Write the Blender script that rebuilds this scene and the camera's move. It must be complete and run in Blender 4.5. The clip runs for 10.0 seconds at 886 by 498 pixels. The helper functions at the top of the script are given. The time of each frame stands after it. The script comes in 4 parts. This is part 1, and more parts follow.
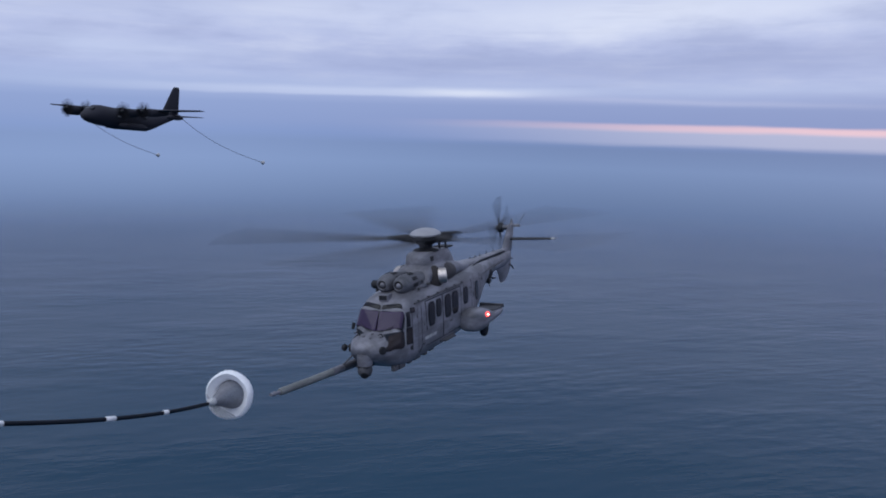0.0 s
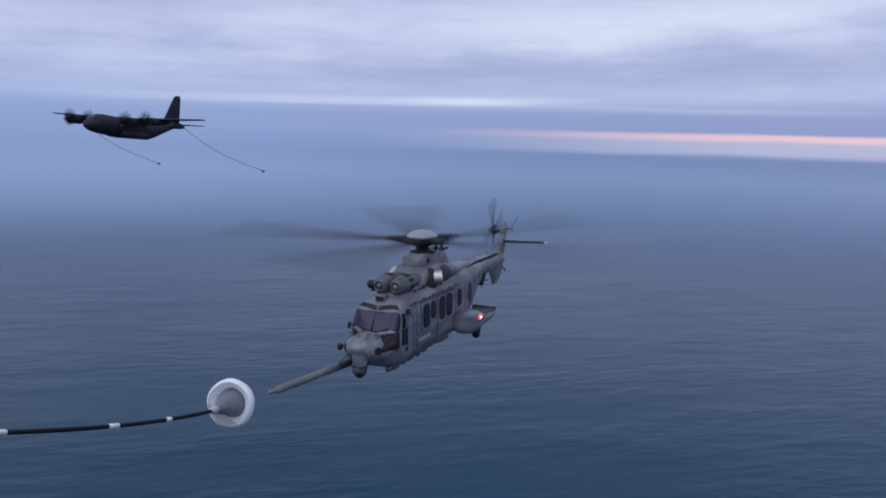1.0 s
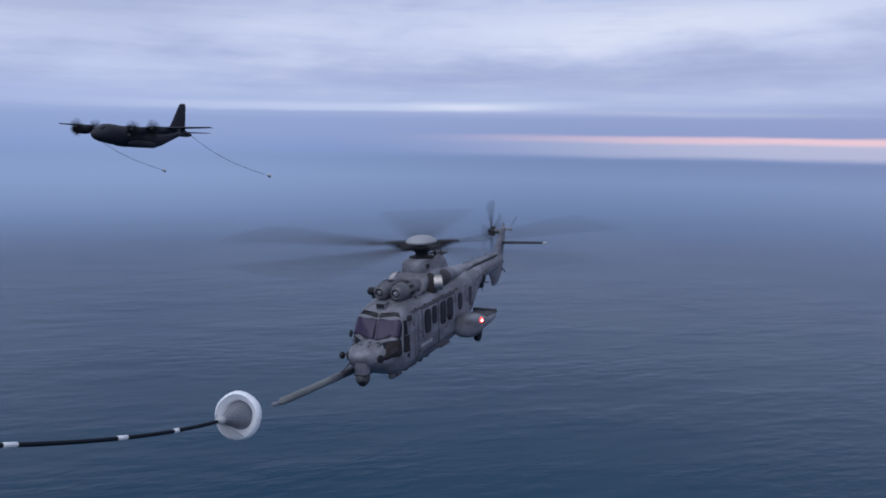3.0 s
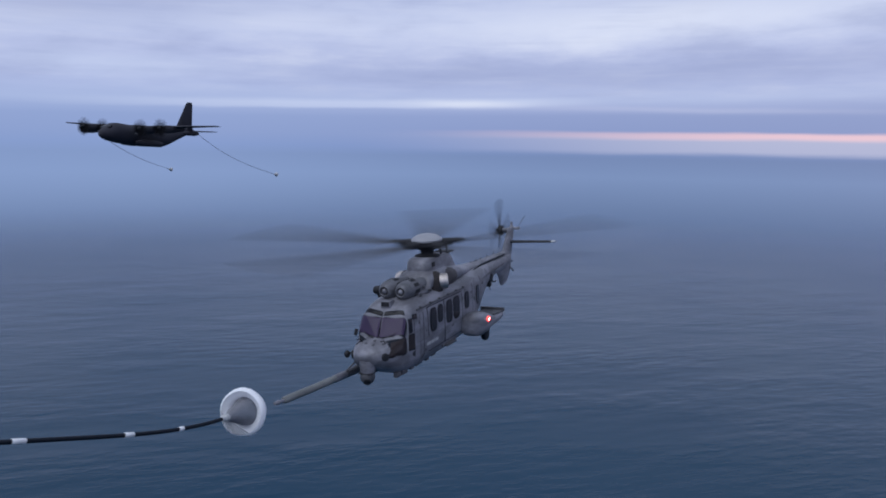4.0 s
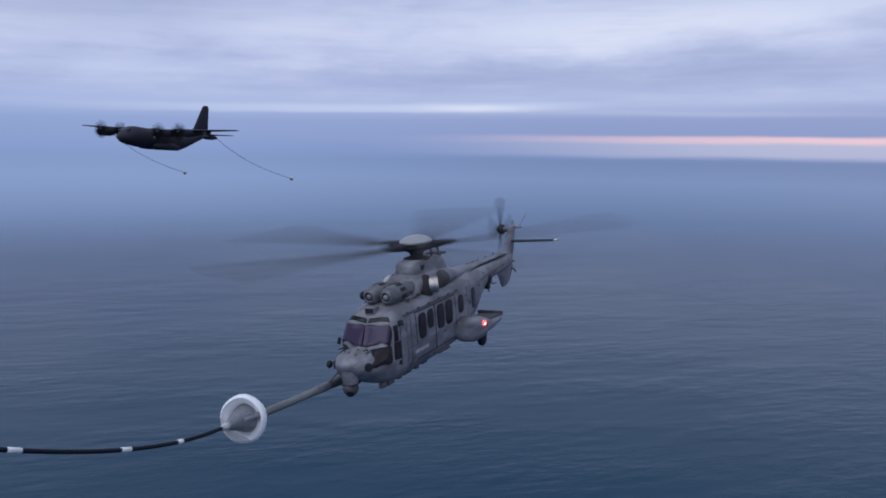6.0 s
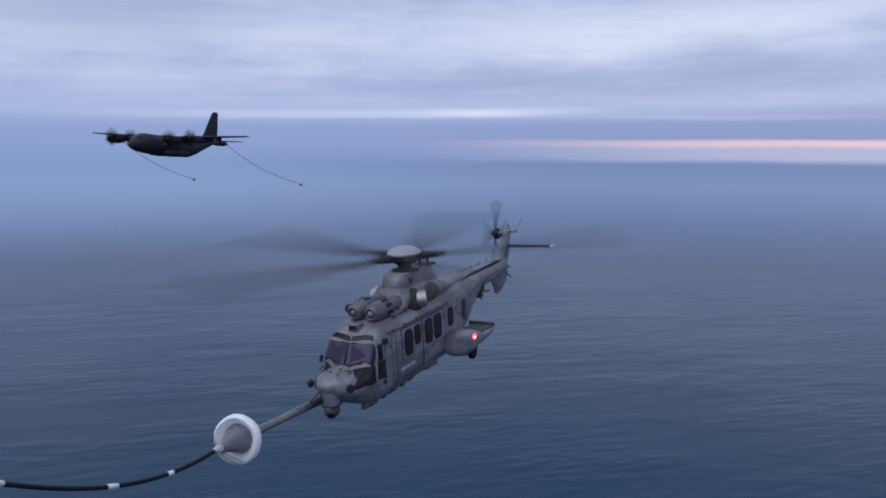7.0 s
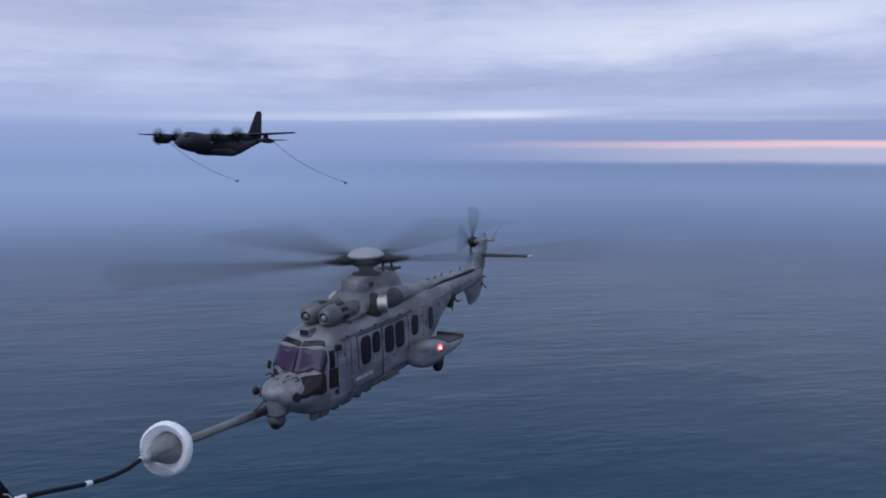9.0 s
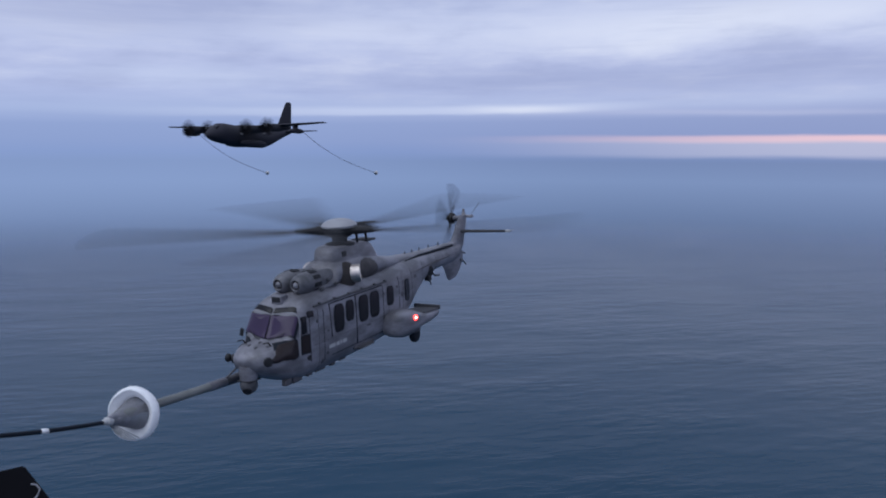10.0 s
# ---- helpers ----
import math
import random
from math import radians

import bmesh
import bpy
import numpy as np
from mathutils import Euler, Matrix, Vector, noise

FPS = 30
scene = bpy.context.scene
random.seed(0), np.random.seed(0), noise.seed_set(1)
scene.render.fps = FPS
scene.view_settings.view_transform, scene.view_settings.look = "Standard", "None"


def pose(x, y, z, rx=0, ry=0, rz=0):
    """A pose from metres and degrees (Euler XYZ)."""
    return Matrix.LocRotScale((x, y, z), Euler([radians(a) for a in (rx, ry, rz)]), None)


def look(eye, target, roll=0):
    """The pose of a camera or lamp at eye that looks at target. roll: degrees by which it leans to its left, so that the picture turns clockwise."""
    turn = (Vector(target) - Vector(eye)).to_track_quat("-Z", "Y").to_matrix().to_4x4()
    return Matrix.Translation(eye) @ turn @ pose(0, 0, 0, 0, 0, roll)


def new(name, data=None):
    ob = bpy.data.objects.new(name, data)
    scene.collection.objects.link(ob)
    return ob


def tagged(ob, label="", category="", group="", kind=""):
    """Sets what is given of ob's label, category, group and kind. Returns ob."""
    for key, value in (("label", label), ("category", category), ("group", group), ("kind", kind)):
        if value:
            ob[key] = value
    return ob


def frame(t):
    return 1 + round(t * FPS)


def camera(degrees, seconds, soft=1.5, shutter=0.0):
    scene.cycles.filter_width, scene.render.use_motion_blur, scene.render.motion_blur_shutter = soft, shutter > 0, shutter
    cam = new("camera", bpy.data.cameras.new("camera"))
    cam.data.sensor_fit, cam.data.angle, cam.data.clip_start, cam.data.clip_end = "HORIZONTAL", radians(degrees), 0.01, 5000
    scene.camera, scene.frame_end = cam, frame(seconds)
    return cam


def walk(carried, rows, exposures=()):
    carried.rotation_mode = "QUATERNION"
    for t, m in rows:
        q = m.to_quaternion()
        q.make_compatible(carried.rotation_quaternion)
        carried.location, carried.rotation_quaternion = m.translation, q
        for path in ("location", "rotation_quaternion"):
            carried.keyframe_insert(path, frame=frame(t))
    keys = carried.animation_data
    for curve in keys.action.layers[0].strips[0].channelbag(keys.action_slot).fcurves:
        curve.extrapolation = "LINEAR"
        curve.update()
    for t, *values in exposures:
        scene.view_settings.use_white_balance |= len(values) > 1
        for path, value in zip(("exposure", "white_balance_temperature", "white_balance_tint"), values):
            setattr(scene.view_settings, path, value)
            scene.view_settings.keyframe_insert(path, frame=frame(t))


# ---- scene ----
from mathutils import Quaternion

# The formation flies over the sea on one heading; every craft and the camera share this motion.
HEADING, SPEED, HEIGHT = -114.0, 38.0, 250.0
SECONDS = 10.0


def fly(t):
    a = radians(HEADING)
    return Matrix.Translation((SPEED * math.cos(a) * t, SPEED * math.sin(a) * t, HEIGHT))


def aim(yaw, pitch, roll):
    """The camera's turn, from its place in the tanker's side door."""
    y, p = radians(yaw), radians(pitch)
    return look((0, 0, 0), (-math.sin(y) * math.cos(p), math.cos(y) * math.cos(p), math.sin(p)), roll)


def between(ts, values, t):
    """A smooth value between keyed ones (Catmull-Rom with uneven steps)."""
    i = min(max(int(np.searchsorted(ts, t, side="right")) - 1, 0), len(ts) - 2)
    h = ts[i + 1] - ts[i]
    s = (t - ts[i]) / h
    d = [(values[min(k + 1, len(ts) - 1)] - values[max(k - 1, 0)]) / (ts[min(k + 1, len(ts) - 1)] - ts[max(k - 1, 0)]) for k in (i, i + 1)]
    return (values[i] * (2 * s**3 - 3 * s**2 + 1) + d[0] * h * (s**3 - 2 * s**2 + s)
            + values[i + 1] * (3 * s**2 - 2 * s**3) + d[1] * h * (s**3 - s**2))


def glide(rows):
    """Rows in the formation's space, made dense and carried along with it."""
    ts = [t for t, _ in rows]
    locs, quats = [], []
    for _, m in rows:
        q = m.to_quaternion()
        if quats:
            q.make_compatible(quats[-1])
        locs.append(np.array(m.translation))
        quats.append(q)
    qs = [np.array(q) for q in quats]
    out = []
    for k in range(int(SECONDS * 10) + 1):
        t = k / 10
        q = between(ts, qs, t)
        m = Matrix.LocRotScale(Vector(between(ts, locs, t)), Quaternion(q).normalized(), None)
        out.append((t, fly(t) @ m))
    return out


# ---- camera ----
cam = camera(58.5, SECONDS, soft=1.8, shutter=0.62)
walk(cam, glide([
    (0, aim(0.00, -7.98, 1.78)), (0.5, aim(0.00, -7.74, 1.78)), (1, aim(0.00, -7.36, 1.64)), (1.5, aim(0.00, -6.96, 1.46)),
    (2, aim(0.00, -6.73, 1.28)), (2.5, aim(0.00, -6.84, 1.24)), (4, aim(0.00, -7.19, 0.92)), (4.5, aim(0.04, -7.20, 0.96)),
    (5, aim(0.12, -7.21, 1.05)), (5.5, aim(0.33, -7.08, 0.96)), (7, aim(0.98, -6.53, 0.42)), (7.5, aim(1.31, -6.42, 0.24)),
    (8, aim(1.72, -6.38, 0.24)), (8.5, aim(2.13, -6.57, 0.37)), (9, aim(2.54, -6.42, 0.24)), (9.5, aim(3.19, -6.38, 0.24)),
    (10, aim(4.09, -6.79, 0.24))]))


# ---- node helpers ----
class Nodes:
    """Short hand for building a node tree."""

    def __init__(self, tree):
        self.tree = tree

    def add(self, kind, operation=None):
        n = self.tree.nodes.new(kind)
        if operation:
            n.operation = operation
        return n

    def link(self, a, b):
        self.tree.links.new(a, b)

    def put(self, socket, v):
        if isinstance(v, bpy.types.NodeSocket):
            self.link(v, socket)
        else:
            socket.default_value = v

    def math(self, op, a, b=0.0, c=0.0, clamp=False):
        n = self.add("ShaderNodeMath", op)
        n.use_clamp = clamp
        for s, v in zip(n.inputs, (a, b, c)):
            self.put(s, v)
        return n.outputs[0]

    def vmath(self, op, a, b=(0, 0, 0)):
        n = self.add("ShaderNodeVectorMath", operation=op)
        self.put(n.inputs[0], a)
        self.put(n.inputs[1], b)
        return n.outputs[0]

    def noise(self, vector, scale, detail=4.0, rough=0.5):
        n = self.add("ShaderNodeTexNoise")
        self.put(n.inputs["Vector"], vector)
        n.inputs["Scale"].default_value, n.inputs["Detail"].default_value, n.inputs["Roughness"].default_value = scale, detail, rough
        return n.outputs["Fac"]

    def ramp(self, fac, stops, mode="EASE"):
        n = self.add("ShaderNodeValToRGB")
        n.color_ramp.interpolation = mode
        while len(n.color_ramp.elements) < len(stops):
            n.color_ramp.elements.new(0.5)
        for e, (p, c) in zip(n.color_ramp.elements, stops):
            e.position, e.color = p, (*c, 1)
        self.put(n.inputs["Fac"], fac)
        return n.outputs["Color"]

    def mix(self, fac, a, b, blend="MIX"):
        n = self.add("ShaderNodeMix")
        n.data_type, n.blend_type = "RGBA", blend
        self.put(n.inputs[0], fac)
        self.put(n.inputs[6], a if isinstance(a, bpy.types.NodeSocket) else (*a, 1))
        self.put(n.inputs[7], b if isinstance(b, bpy.types.NodeSocket) else (*b, 1))
        return n.outputs[2]

    def span(self, v, a, b):
        n = self.add("ShaderNodeMapRange")
        n.interpolation_type = "SMOOTHSTEP"
        self.put(n.inputs["Value"], v)
        n.inputs["From Min"].default_value, n.inputs["From Max"].default_value = a, b
        return n.outputs["Result"]


def lin(r, g, b):
    """Linear colour from 8-bit display values."""
    return tuple(((c / 255 + 0.055) / 1.055) ** 2.4 if c > 10 else c / 255 / 12.92 for c in (r, g, b))


# ---- world: a twilight overcast with a clear gap low over the sea ----
def make_world():
    w = bpy.data.worlds.new("twilight_overcast")
    scene.world = w
    w.use_nodes = True
    w.node_tree.nodes.clear()
    n = Nodes(w.node_tree)
    out, bg = n.add("ShaderNodeOutputWorld"), n.add("ShaderNodeBackground")
    n.link(bg.outputs[0], out.inputs[0])
    sky = n.add("ShaderNodeTexSky")
    sky.sky_type = "NISHITA"
    sky.sun_disc = False
    sky.sun_elevation, sky.sun_rotation = radians(2.0), radians(55)
    way = n.add("ShaderNodeTexCoord").outputs["Generated"]
    sep = n.add("ShaderNodeSeparateXYZ")
    n.link(way, sep.inputs[0])
    x, y, z = sep.outputs
    elev = n.math("MULTIPLY", n.math("ARCSINE", z), 180 / math.pi)
    azim = n.math("MULTIPLY", n.math("ARCTAN2", x, y), 180 / math.pi)
    # cloud deck: azimuth against elevation, drawn out into flat bands towards the horizon
    high = n.math("MULTIPLY", n.math("LOGARITHM", n.math("MAXIMUM", n.math("ADD", elev, 2.0), 0.2), math.e), 2.9)
    flat = n.add("ShaderNodeCombineXYZ")
    n.put(flat.inputs[0], n.math("MULTIPLY", azim, 0.095))
    n.put(flat.inputs[1], n.math("SUBTRACT", high, n.math("MULTIPLY", azim, 0.012)))
    n.put(flat.inputs[2], n.math("MULTIPLY", elev, 0.11))
    big = n.noise(flat.outputs[0], 0.8, 3, 0.5)
    fine = n.noise(flat.outputs[0], 1.35, 5, 0.56)
    thin = n.add("ShaderNodeCombineXYZ")
    n.put(thin.inputs[0], n.math("MULTIPLY", azim, 0.11))
    n.put(thin.inputs[1], n.math("MULTIPLY", elev, 1.5))
    ripple = n.noise(thin.outputs[0], 1.1, 3, 0.5)

    def bank(az, el, wide, tall, slope=0.0):
        """A soft-edged bank of cloud round one place in the sky, torn by the finer noise."""
        u = n.math("DIVIDE", n.math("SUBTRACT", azim, az), wide)
        v = n.math("SUBTRACT", n.math("SUBTRACT", elev, el), n.math("MULTIPLY", n.math("SUBTRACT", azim, az), slope))
        v = n.math("DIVIDE", n.math("ADD", v, n.math("MULTIPLY", n.math("SUBTRACT", fine, 0.5), tall * 1.6)), tall)
        r = n.math("ADD", n.math("MULTIPLY", u, u), n.math("MULTIPLY", v, v))
        return n.math("EXPONENT", n.math("MULTIPLY", r, -1.0))
    lifted = n.math("SUBTRACT", elev, n.math("MULTIPLY", n.math("MULTIPLY", azim, 0.016), n.span(elev, 1.0, 2.4)))
    up = n.math("ADD", lifted, n.math("MULTIPLY", n.math("MULTIPLY", n.math("SUBTRACT", big, 0.5), 1.6), n.span(elev, 2.6, 6.0)))
    # stops under 0.25 paint sea haze below the horizon, behind the thinned water
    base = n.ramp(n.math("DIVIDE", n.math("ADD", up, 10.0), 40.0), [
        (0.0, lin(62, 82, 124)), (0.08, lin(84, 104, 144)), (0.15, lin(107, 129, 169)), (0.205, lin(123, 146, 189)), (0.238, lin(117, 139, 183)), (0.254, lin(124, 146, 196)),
        (0.275, lin(136, 154, 201)), (0.308, lin(143, 160, 206)), (0.320, lin(158, 173, 216)), (0.334, lin(176, 190, 228)), (0.36, lin(176, 189, 229)),
        (0.41, lin(180, 191, 229)), (0.46, lin(191, 202, 236)), (0.495, lin(188, 199, 233)), (0.54, lin(170, 182, 220)), (0.7, lin(174, 187, 222)), (1.0, lin(172, 187, 218))], "LINEAR")
    clear = n.span(elev, 2.8, 5.0)
    col = n.mix(n.math("MULTIPLY", n.math("MULTIPLY", n.span(fine, 0.47, 0.78), clear), 0.45), base, lin(220, 227, 247))
    col = n.mix(n.math("MULTIPLY", n.math("MULTIPLY", n.span(fine, 0.53, 0.30), clear), 0.42), col, lin(150, 162, 204))
    for place, amount, tone in (((14.0, 8.8, 14.0, 1.4, 0.045), 0.70, (224, 231, 250)), ((-11.0, 8.6, 5.5, 0.8, 0.0), 0.50, (214, 222, 246)), ((-22.0, 5.2, 7.0, 0.8, -0.01), 0.50, (202, 215, 245)),
                                ((9.0, 5.3, 24.0, 1.0, 0.01), 0.62, (158, 170, 211)), ((-26.0, 9.6, 13.0, 1.7, 0.02), 0.75, (164, 175, 214)), ((24.0, 6.2, 9.0, 0.6, 0.05), 0.40, (156, 168, 210))):
        col = n.mix(n.math("MULTIPLY", bank(*place), amount), col, lin(*tone))
    col = n.mix(n.math("MULTIPLY", n.math("MULTIPLY", n.span(ripple, 0.50, 0.75), clear), 0.14), col, lin(216, 223, 246))
    col = n.mix(n.math("MULTIPLY", n.math("MULTIPLY", n.span(ripple, 0.50, 0.25), n.span(elev, 0.8, 2.2)), 0.14), col, lin(140, 154, 200))
    # the painted sea haze and low sky are paler on the side away from dawn
    col = n.mix(n.math("MULTIPLY", n.math("MULTIPLY", n.span(azim, 12.0, -24.0), n.math("MULTIPLY", n.span(elev, 5.0, 2.0), n.span(elev, -8.0, -1.0))), 0.48), col, lin(146, 169, 216))
    # thin bright streaks along the deck's lower edge
    wave = n.math("ADD", lifted, n.math("MULTIPLY", n.math("SUBTRACT", fine, 0.5), 0.5))
    streak = n.math("MULTIPLY", n.math("MULTIPLY", n.span(wave, 2.85, 3.12), n.span(wave, 3.7, 3.3)), n.math("MULTIPLY", n.span(azim, -32.0, -8.0), n.span(azim, 13.0, 3.0)))
    col = n.mix(n.math("MULTIPLY", streak, 0.55), col, lin(204, 215, 244))
    col = n.mix(n.math("MULTIPLY", bank(1.5, 3.22, 3.6, 0.24, 0.0), 0.65), col, lin(226, 233, 250))
    col = n.mix(n.math("MULTIPLY", bank(17.0, 2.9, 13.0, 0.20, -0.01), 0.45), col, lin(188, 196, 229))
    # clear pink gap low over the horizon
    edge = n.math("ADD", elev, n.math("ADD", n.math("MULTIPLY", n.math("SUBTRACT", fine, 0.5), 0.22), n.math("MULTIPLY", n.math("SUBTRACT", ripple, 0.5), 0.22)))
    side = n.span(azim, -5.0, 27.0)
    pale = n.math("MULTIPLY", n.math("MULTIPLY", n.span(edge, -0.30, 0.15), n.span(edge, 1.45, 0.85)), n.span(azim, -9.0, 25.0))
    col = n.mix(n.math("MULTIPLY", pale, 0.66), col, lin(196, 199, 224))
    pink = n.math("MULTIPLY", n.math("MULTIPLY", n.span(edge, 0.72, 1.12), n.span(edge, 1.50, 1.22)), side)
    col = n.mix(n.math("MULTIPLY", pink, 0.74), col, lin(250, 209, 216))
    air = n.mix(0.004, col, sky.outputs[0], "ADD")
    n.put(bg.inputs["Color"], air)
    bg.inputs["Strength"].default_value = 1.0


make_world()
sun = new("sun", bpy.data.lights.new("sun", "SUN"))
sun.data.energy, sun.data.angle, sun.data.color = 1.5, radians(70), (0.86, 0.92, 1.0)
sun.matrix_world = look((-30, -38, 416), (0, 0, 350))
scene.view_settings.exposure = 0.0


# ---- materials ----
def shader(name, color, rough=0.6, metal=0.0, vary=0.15, scale=1.5, bump=0.02, fine=18.0, spec=0.5, streak=None):
    """A painted or plain surface: broad stains, fine grain and slight relief."""
    m = bpy.data.materials.new(name)
    m.use_nodes = True
    n = Nodes(m.node_tree)
    p = m.node_tree.nodes["Principled BSDF"]
    co = n.add("ShaderNodeTexCoord").outputs["Object"]
    if streak:
        co2 = n.vmath("MULTIPLY", co, streak)
    else:
        co2 = co
    a, b = n.noise(co2, scale, 5, 0.6), n.noise(co, fine, 3, 0.6)
    dark, light = tuple(c * (1 - vary) for c in color), tuple(min(c * (1 + vary), 1) for c in color)
    col = n.mix(n.span(a, 0.3, 0.7), dark, light)
    col = n.mix(n.math("MULTIPLY", n.span(b, 0.55, 0.75), vary), col, tuple(c * 0.5 for c in color))
    n.put(p.inputs["Base Color"], col)
    n.put(p.inputs["Roughness"], n.math("ADD", n.math("MULTIPLY", n.math("SUBTRACT", a, 0.5), 0.2), rough))
    p.inputs["Metallic"].default_value = metal
    p.inputs["Specular IOR Level"].default_value = spec
    if bump:
        bm = n.add("ShaderNodeBump")
        bm.inputs["Strength"].default_value, bm.inputs["Distance"].default_value = 0.4, bump
        n.put(bm.inputs["Height"], b)
        n.put(p.inputs["Normal"], bm.outputs[0])
    return m


def glow(name, color, strength):
    m = bpy.data.materials.new(name)
    m.use_nodes = True
    p = m.node_tree.nodes["Principled BSDF"]
    p.inputs["Base Color"].default_value = (*color, 1)
    p.inputs["Emission Color"].default_value = (*color, 1)
    p.inputs["Emission Strength"].default_value = strength
    return m


def glass(name, tint, rough=0.06, spec=0.35):
    m = bpy.data.materials.new(name)
    m.use_nodes = True
    n = Nodes(m.node_tree)
    p = m.node_tree.nodes["Principled BSDF"]
    co = n.add("ShaderNodeTexCoord").outputs["Object"]
    n.put(p.inputs["Base Color"], n.mix(n.noise(co, 1.2, 3), tuple(c * 0.7 for c in tint), tint))
    n.put(p.inputs["Roughness"], n.math("ADD", n.math("MULTIPLY", n.noise(co, 4.0, 4), 0.08), rough))
    p.inputs["Transmission Weight"].default_value = 0.3
    p.inputs["IOR"].default_value = 1.5
    p.inputs["Specular IOR Level"].default_value = spec
    return m


def make_water():
    m = bpy.data.materials.new("sea_water")
    m.use_nodes = True
    n = Nodes(m.node_tree)
    p = m.node_tree.nodes["Principled BSDF"]
    pos = n.add("ShaderNodeNewGeometry").outputs["Position"]
    turn = n.add("ShaderNodeVectorRotate")
    turn.rotation_type = "Z_AXIS"
    n.link(pos, turn.inputs["Vector"])
    turn.inputs["Angle"].default_value = radians(-16)
    crest = n.vmath("MULTIPLY", turn.outputs[0], (0.42, 1.0, 1.0))
    swell, wave, chop = n.noise(crest, 0.024, 2, 0.5), n.noise(crest, 0.088, 3, 0.5), n.noise(crest, 0.27, 4, 0.6)
    patch = n.noise(pos, 0.0032, 3, 0.5)
    n.put(p.inputs["Base Color"], n.mix(patch, (0.0005, 0.0262, 0.055), (0.0007, 0.0342, 0.068)))
    p.inputs["IOR"].default_value = 1.33
    p.inputs["Specular IOR Level"].default_value = 0.255
    p.inputs["Specular Tint"].default_value = (0.49, 0.77, 1.0, 1)
    n.put(p.inputs["Roughness"], n.math("ADD", n.math("MULTIPLY", patch, 0.12), 0.16))
    height = n.math("ADD", n.math("MULTIPLY", swell, 0.95), n.math("ADD", n.math("MULTIPLY", wave, 0.82), n.math("MULTIPLY", chop, 0.13)))
    gust = n.math("ADD", n.math("MULTIPLY", n.span(n.noise(crest, 0.0075, 3, 0.55), 0.35, 0.65), 0.9), 0.35)
    height = n.math("MULTIPLY", height, gust)
    bump = n.add("ShaderNodeBump")
    bump.inputs["Strength"].default_value, bump.inputs["Distance"].default_value = 1.0, 1.0
    n.put(bump.inputs["Height"], height)
    n.put(p.inputs["Normal"], bump.outputs[0])
    # water turns transparent with distance, baring haze colours painted into the world
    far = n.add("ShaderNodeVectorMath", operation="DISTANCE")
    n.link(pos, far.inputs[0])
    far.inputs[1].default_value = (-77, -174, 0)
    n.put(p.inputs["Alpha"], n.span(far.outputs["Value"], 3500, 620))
    return m


GREY = shader("airframe_grey_paint", (0.166, 0.164, 0.186), 0.5, 0, 0.42, 1.7, 0.008, 24, streak=(0.6, 1, 1.6))
GREY_DARK = shader("worn_dark_grey_paint", (0.062, 0.062, 0.07), 0.6, 0, 0.2, 2.0, 0.004, 25)
GREY_LIGHT = shader("pale_grey_paint", (0.44, 0.44, 0.44), 0.5, 0, 0.1, 2.0, 0.003, 25)
CAP = shader("pale_rotor_cap_paint", (0.265, 0.265, 0.285), 0.6, 0, 0.12, 2.0, 0.003, 25)
BLACK = shader("black_composite", (0.010, 0.010, 0.013), 0.7, 0, 0.25, 3.0, 0.003, 30)
RUBBER = shader("black_rubber", (0.006, 0.009, 0.016), 0.75, 0, 0.2, 6.0, 0.003, 60, spec=0.25)
OLIVE = shader("olive_grey_sleeve", (0.155, 0.16, 0.155), 0.6, 0, 0.22, 2.5, 0.004, 20, streak=(0.4, 1, 1))
STEEL = shader("heat_worn_steel", (0.62, 0.56, 0.52), 0.5, 1.0, 0.2, 5.0, 0.002, 40)
INTAKE = shader("weathered_intake_grey", (0.110, 0.110, 0.122), 0.5, 0, 0.35, 2.5, 0.006, 24)
STAINED = shader("heat_stained_paint", (0.052, 0.046, 0.048), 0.65, 0, 0.35, 3.0, 0.004, 25)
SOOT = shader("sooty_recess", (0.032, 0.026, 0.025), 0.8, 0, 0.3, 5.0, 0.006, 30)
FABRIC = shader("white_canopy_fabric", (0.95, 0.95, 0.96), 0.85, 0, 0.05, 5.0, 0.01, 30)


def let_light_through(m, amount):
    """Thin cloth: part of the light passes through it."""
    n = Nodes(m.node_tree)
    p, out = m.node_tree.nodes["Principled BSDF"], m.node_tree.nodes["Material Output"]
    t, both = n.add("ShaderNodeBsdfTranslucent"), n.add("ShaderNodeMixShader")
    t.inputs["Color"].default_value = (0.9, 0.9, 0.92, 1)
    both.inputs[0].default_value = amount
    n.link(p.outputs[0], both.inputs[1])
    n.link(t.outputs[0], both.inputs[2])
    n.link(both.outputs[0], out.inputs["Surface"])


let_light_through(FABRIC, 0.28)
DOOR_BLACK = shader("matt_black_panel", (0.005, 0.005, 0.007), 0.85, 0, 0.2, 8.0, 0.001, 60, spec=0.1)
BAND = shader("white_hose_band", (0.72, 0.72, 0.72), 0.7, 0, 0.1, 8.0, 0.003, 50)
RIB = shader("basket_rib_grey", (0.215, 0.215, 0.235), 0.6, 0.0, 0.15, 8.0, 0.002, 40)
TANKER = shader("tanker_dark_grey_paint", (0.018, 0.017, 0.026), 0.8, 0, 0.18, 0.35, 0.01, 6)
TANKER_LIGHT = shader("tanker_pale_marking", (0.35, 0.35, 0.36), 0.6, 0, 0.1, 2.0, 0.0, 9)
SCREEN = glass("violet_tinted_windscreen", (0.066, 0.042, 0.100), 0.06, 0.2)
PANE = glass("dark_cabin_glass", (0.010, 0.010, 0.016), 0.06, 0.16)
CHIN = glass("brown_tinted_glass", (0.034, 0.022, 0.022), 0.06, 0.25)
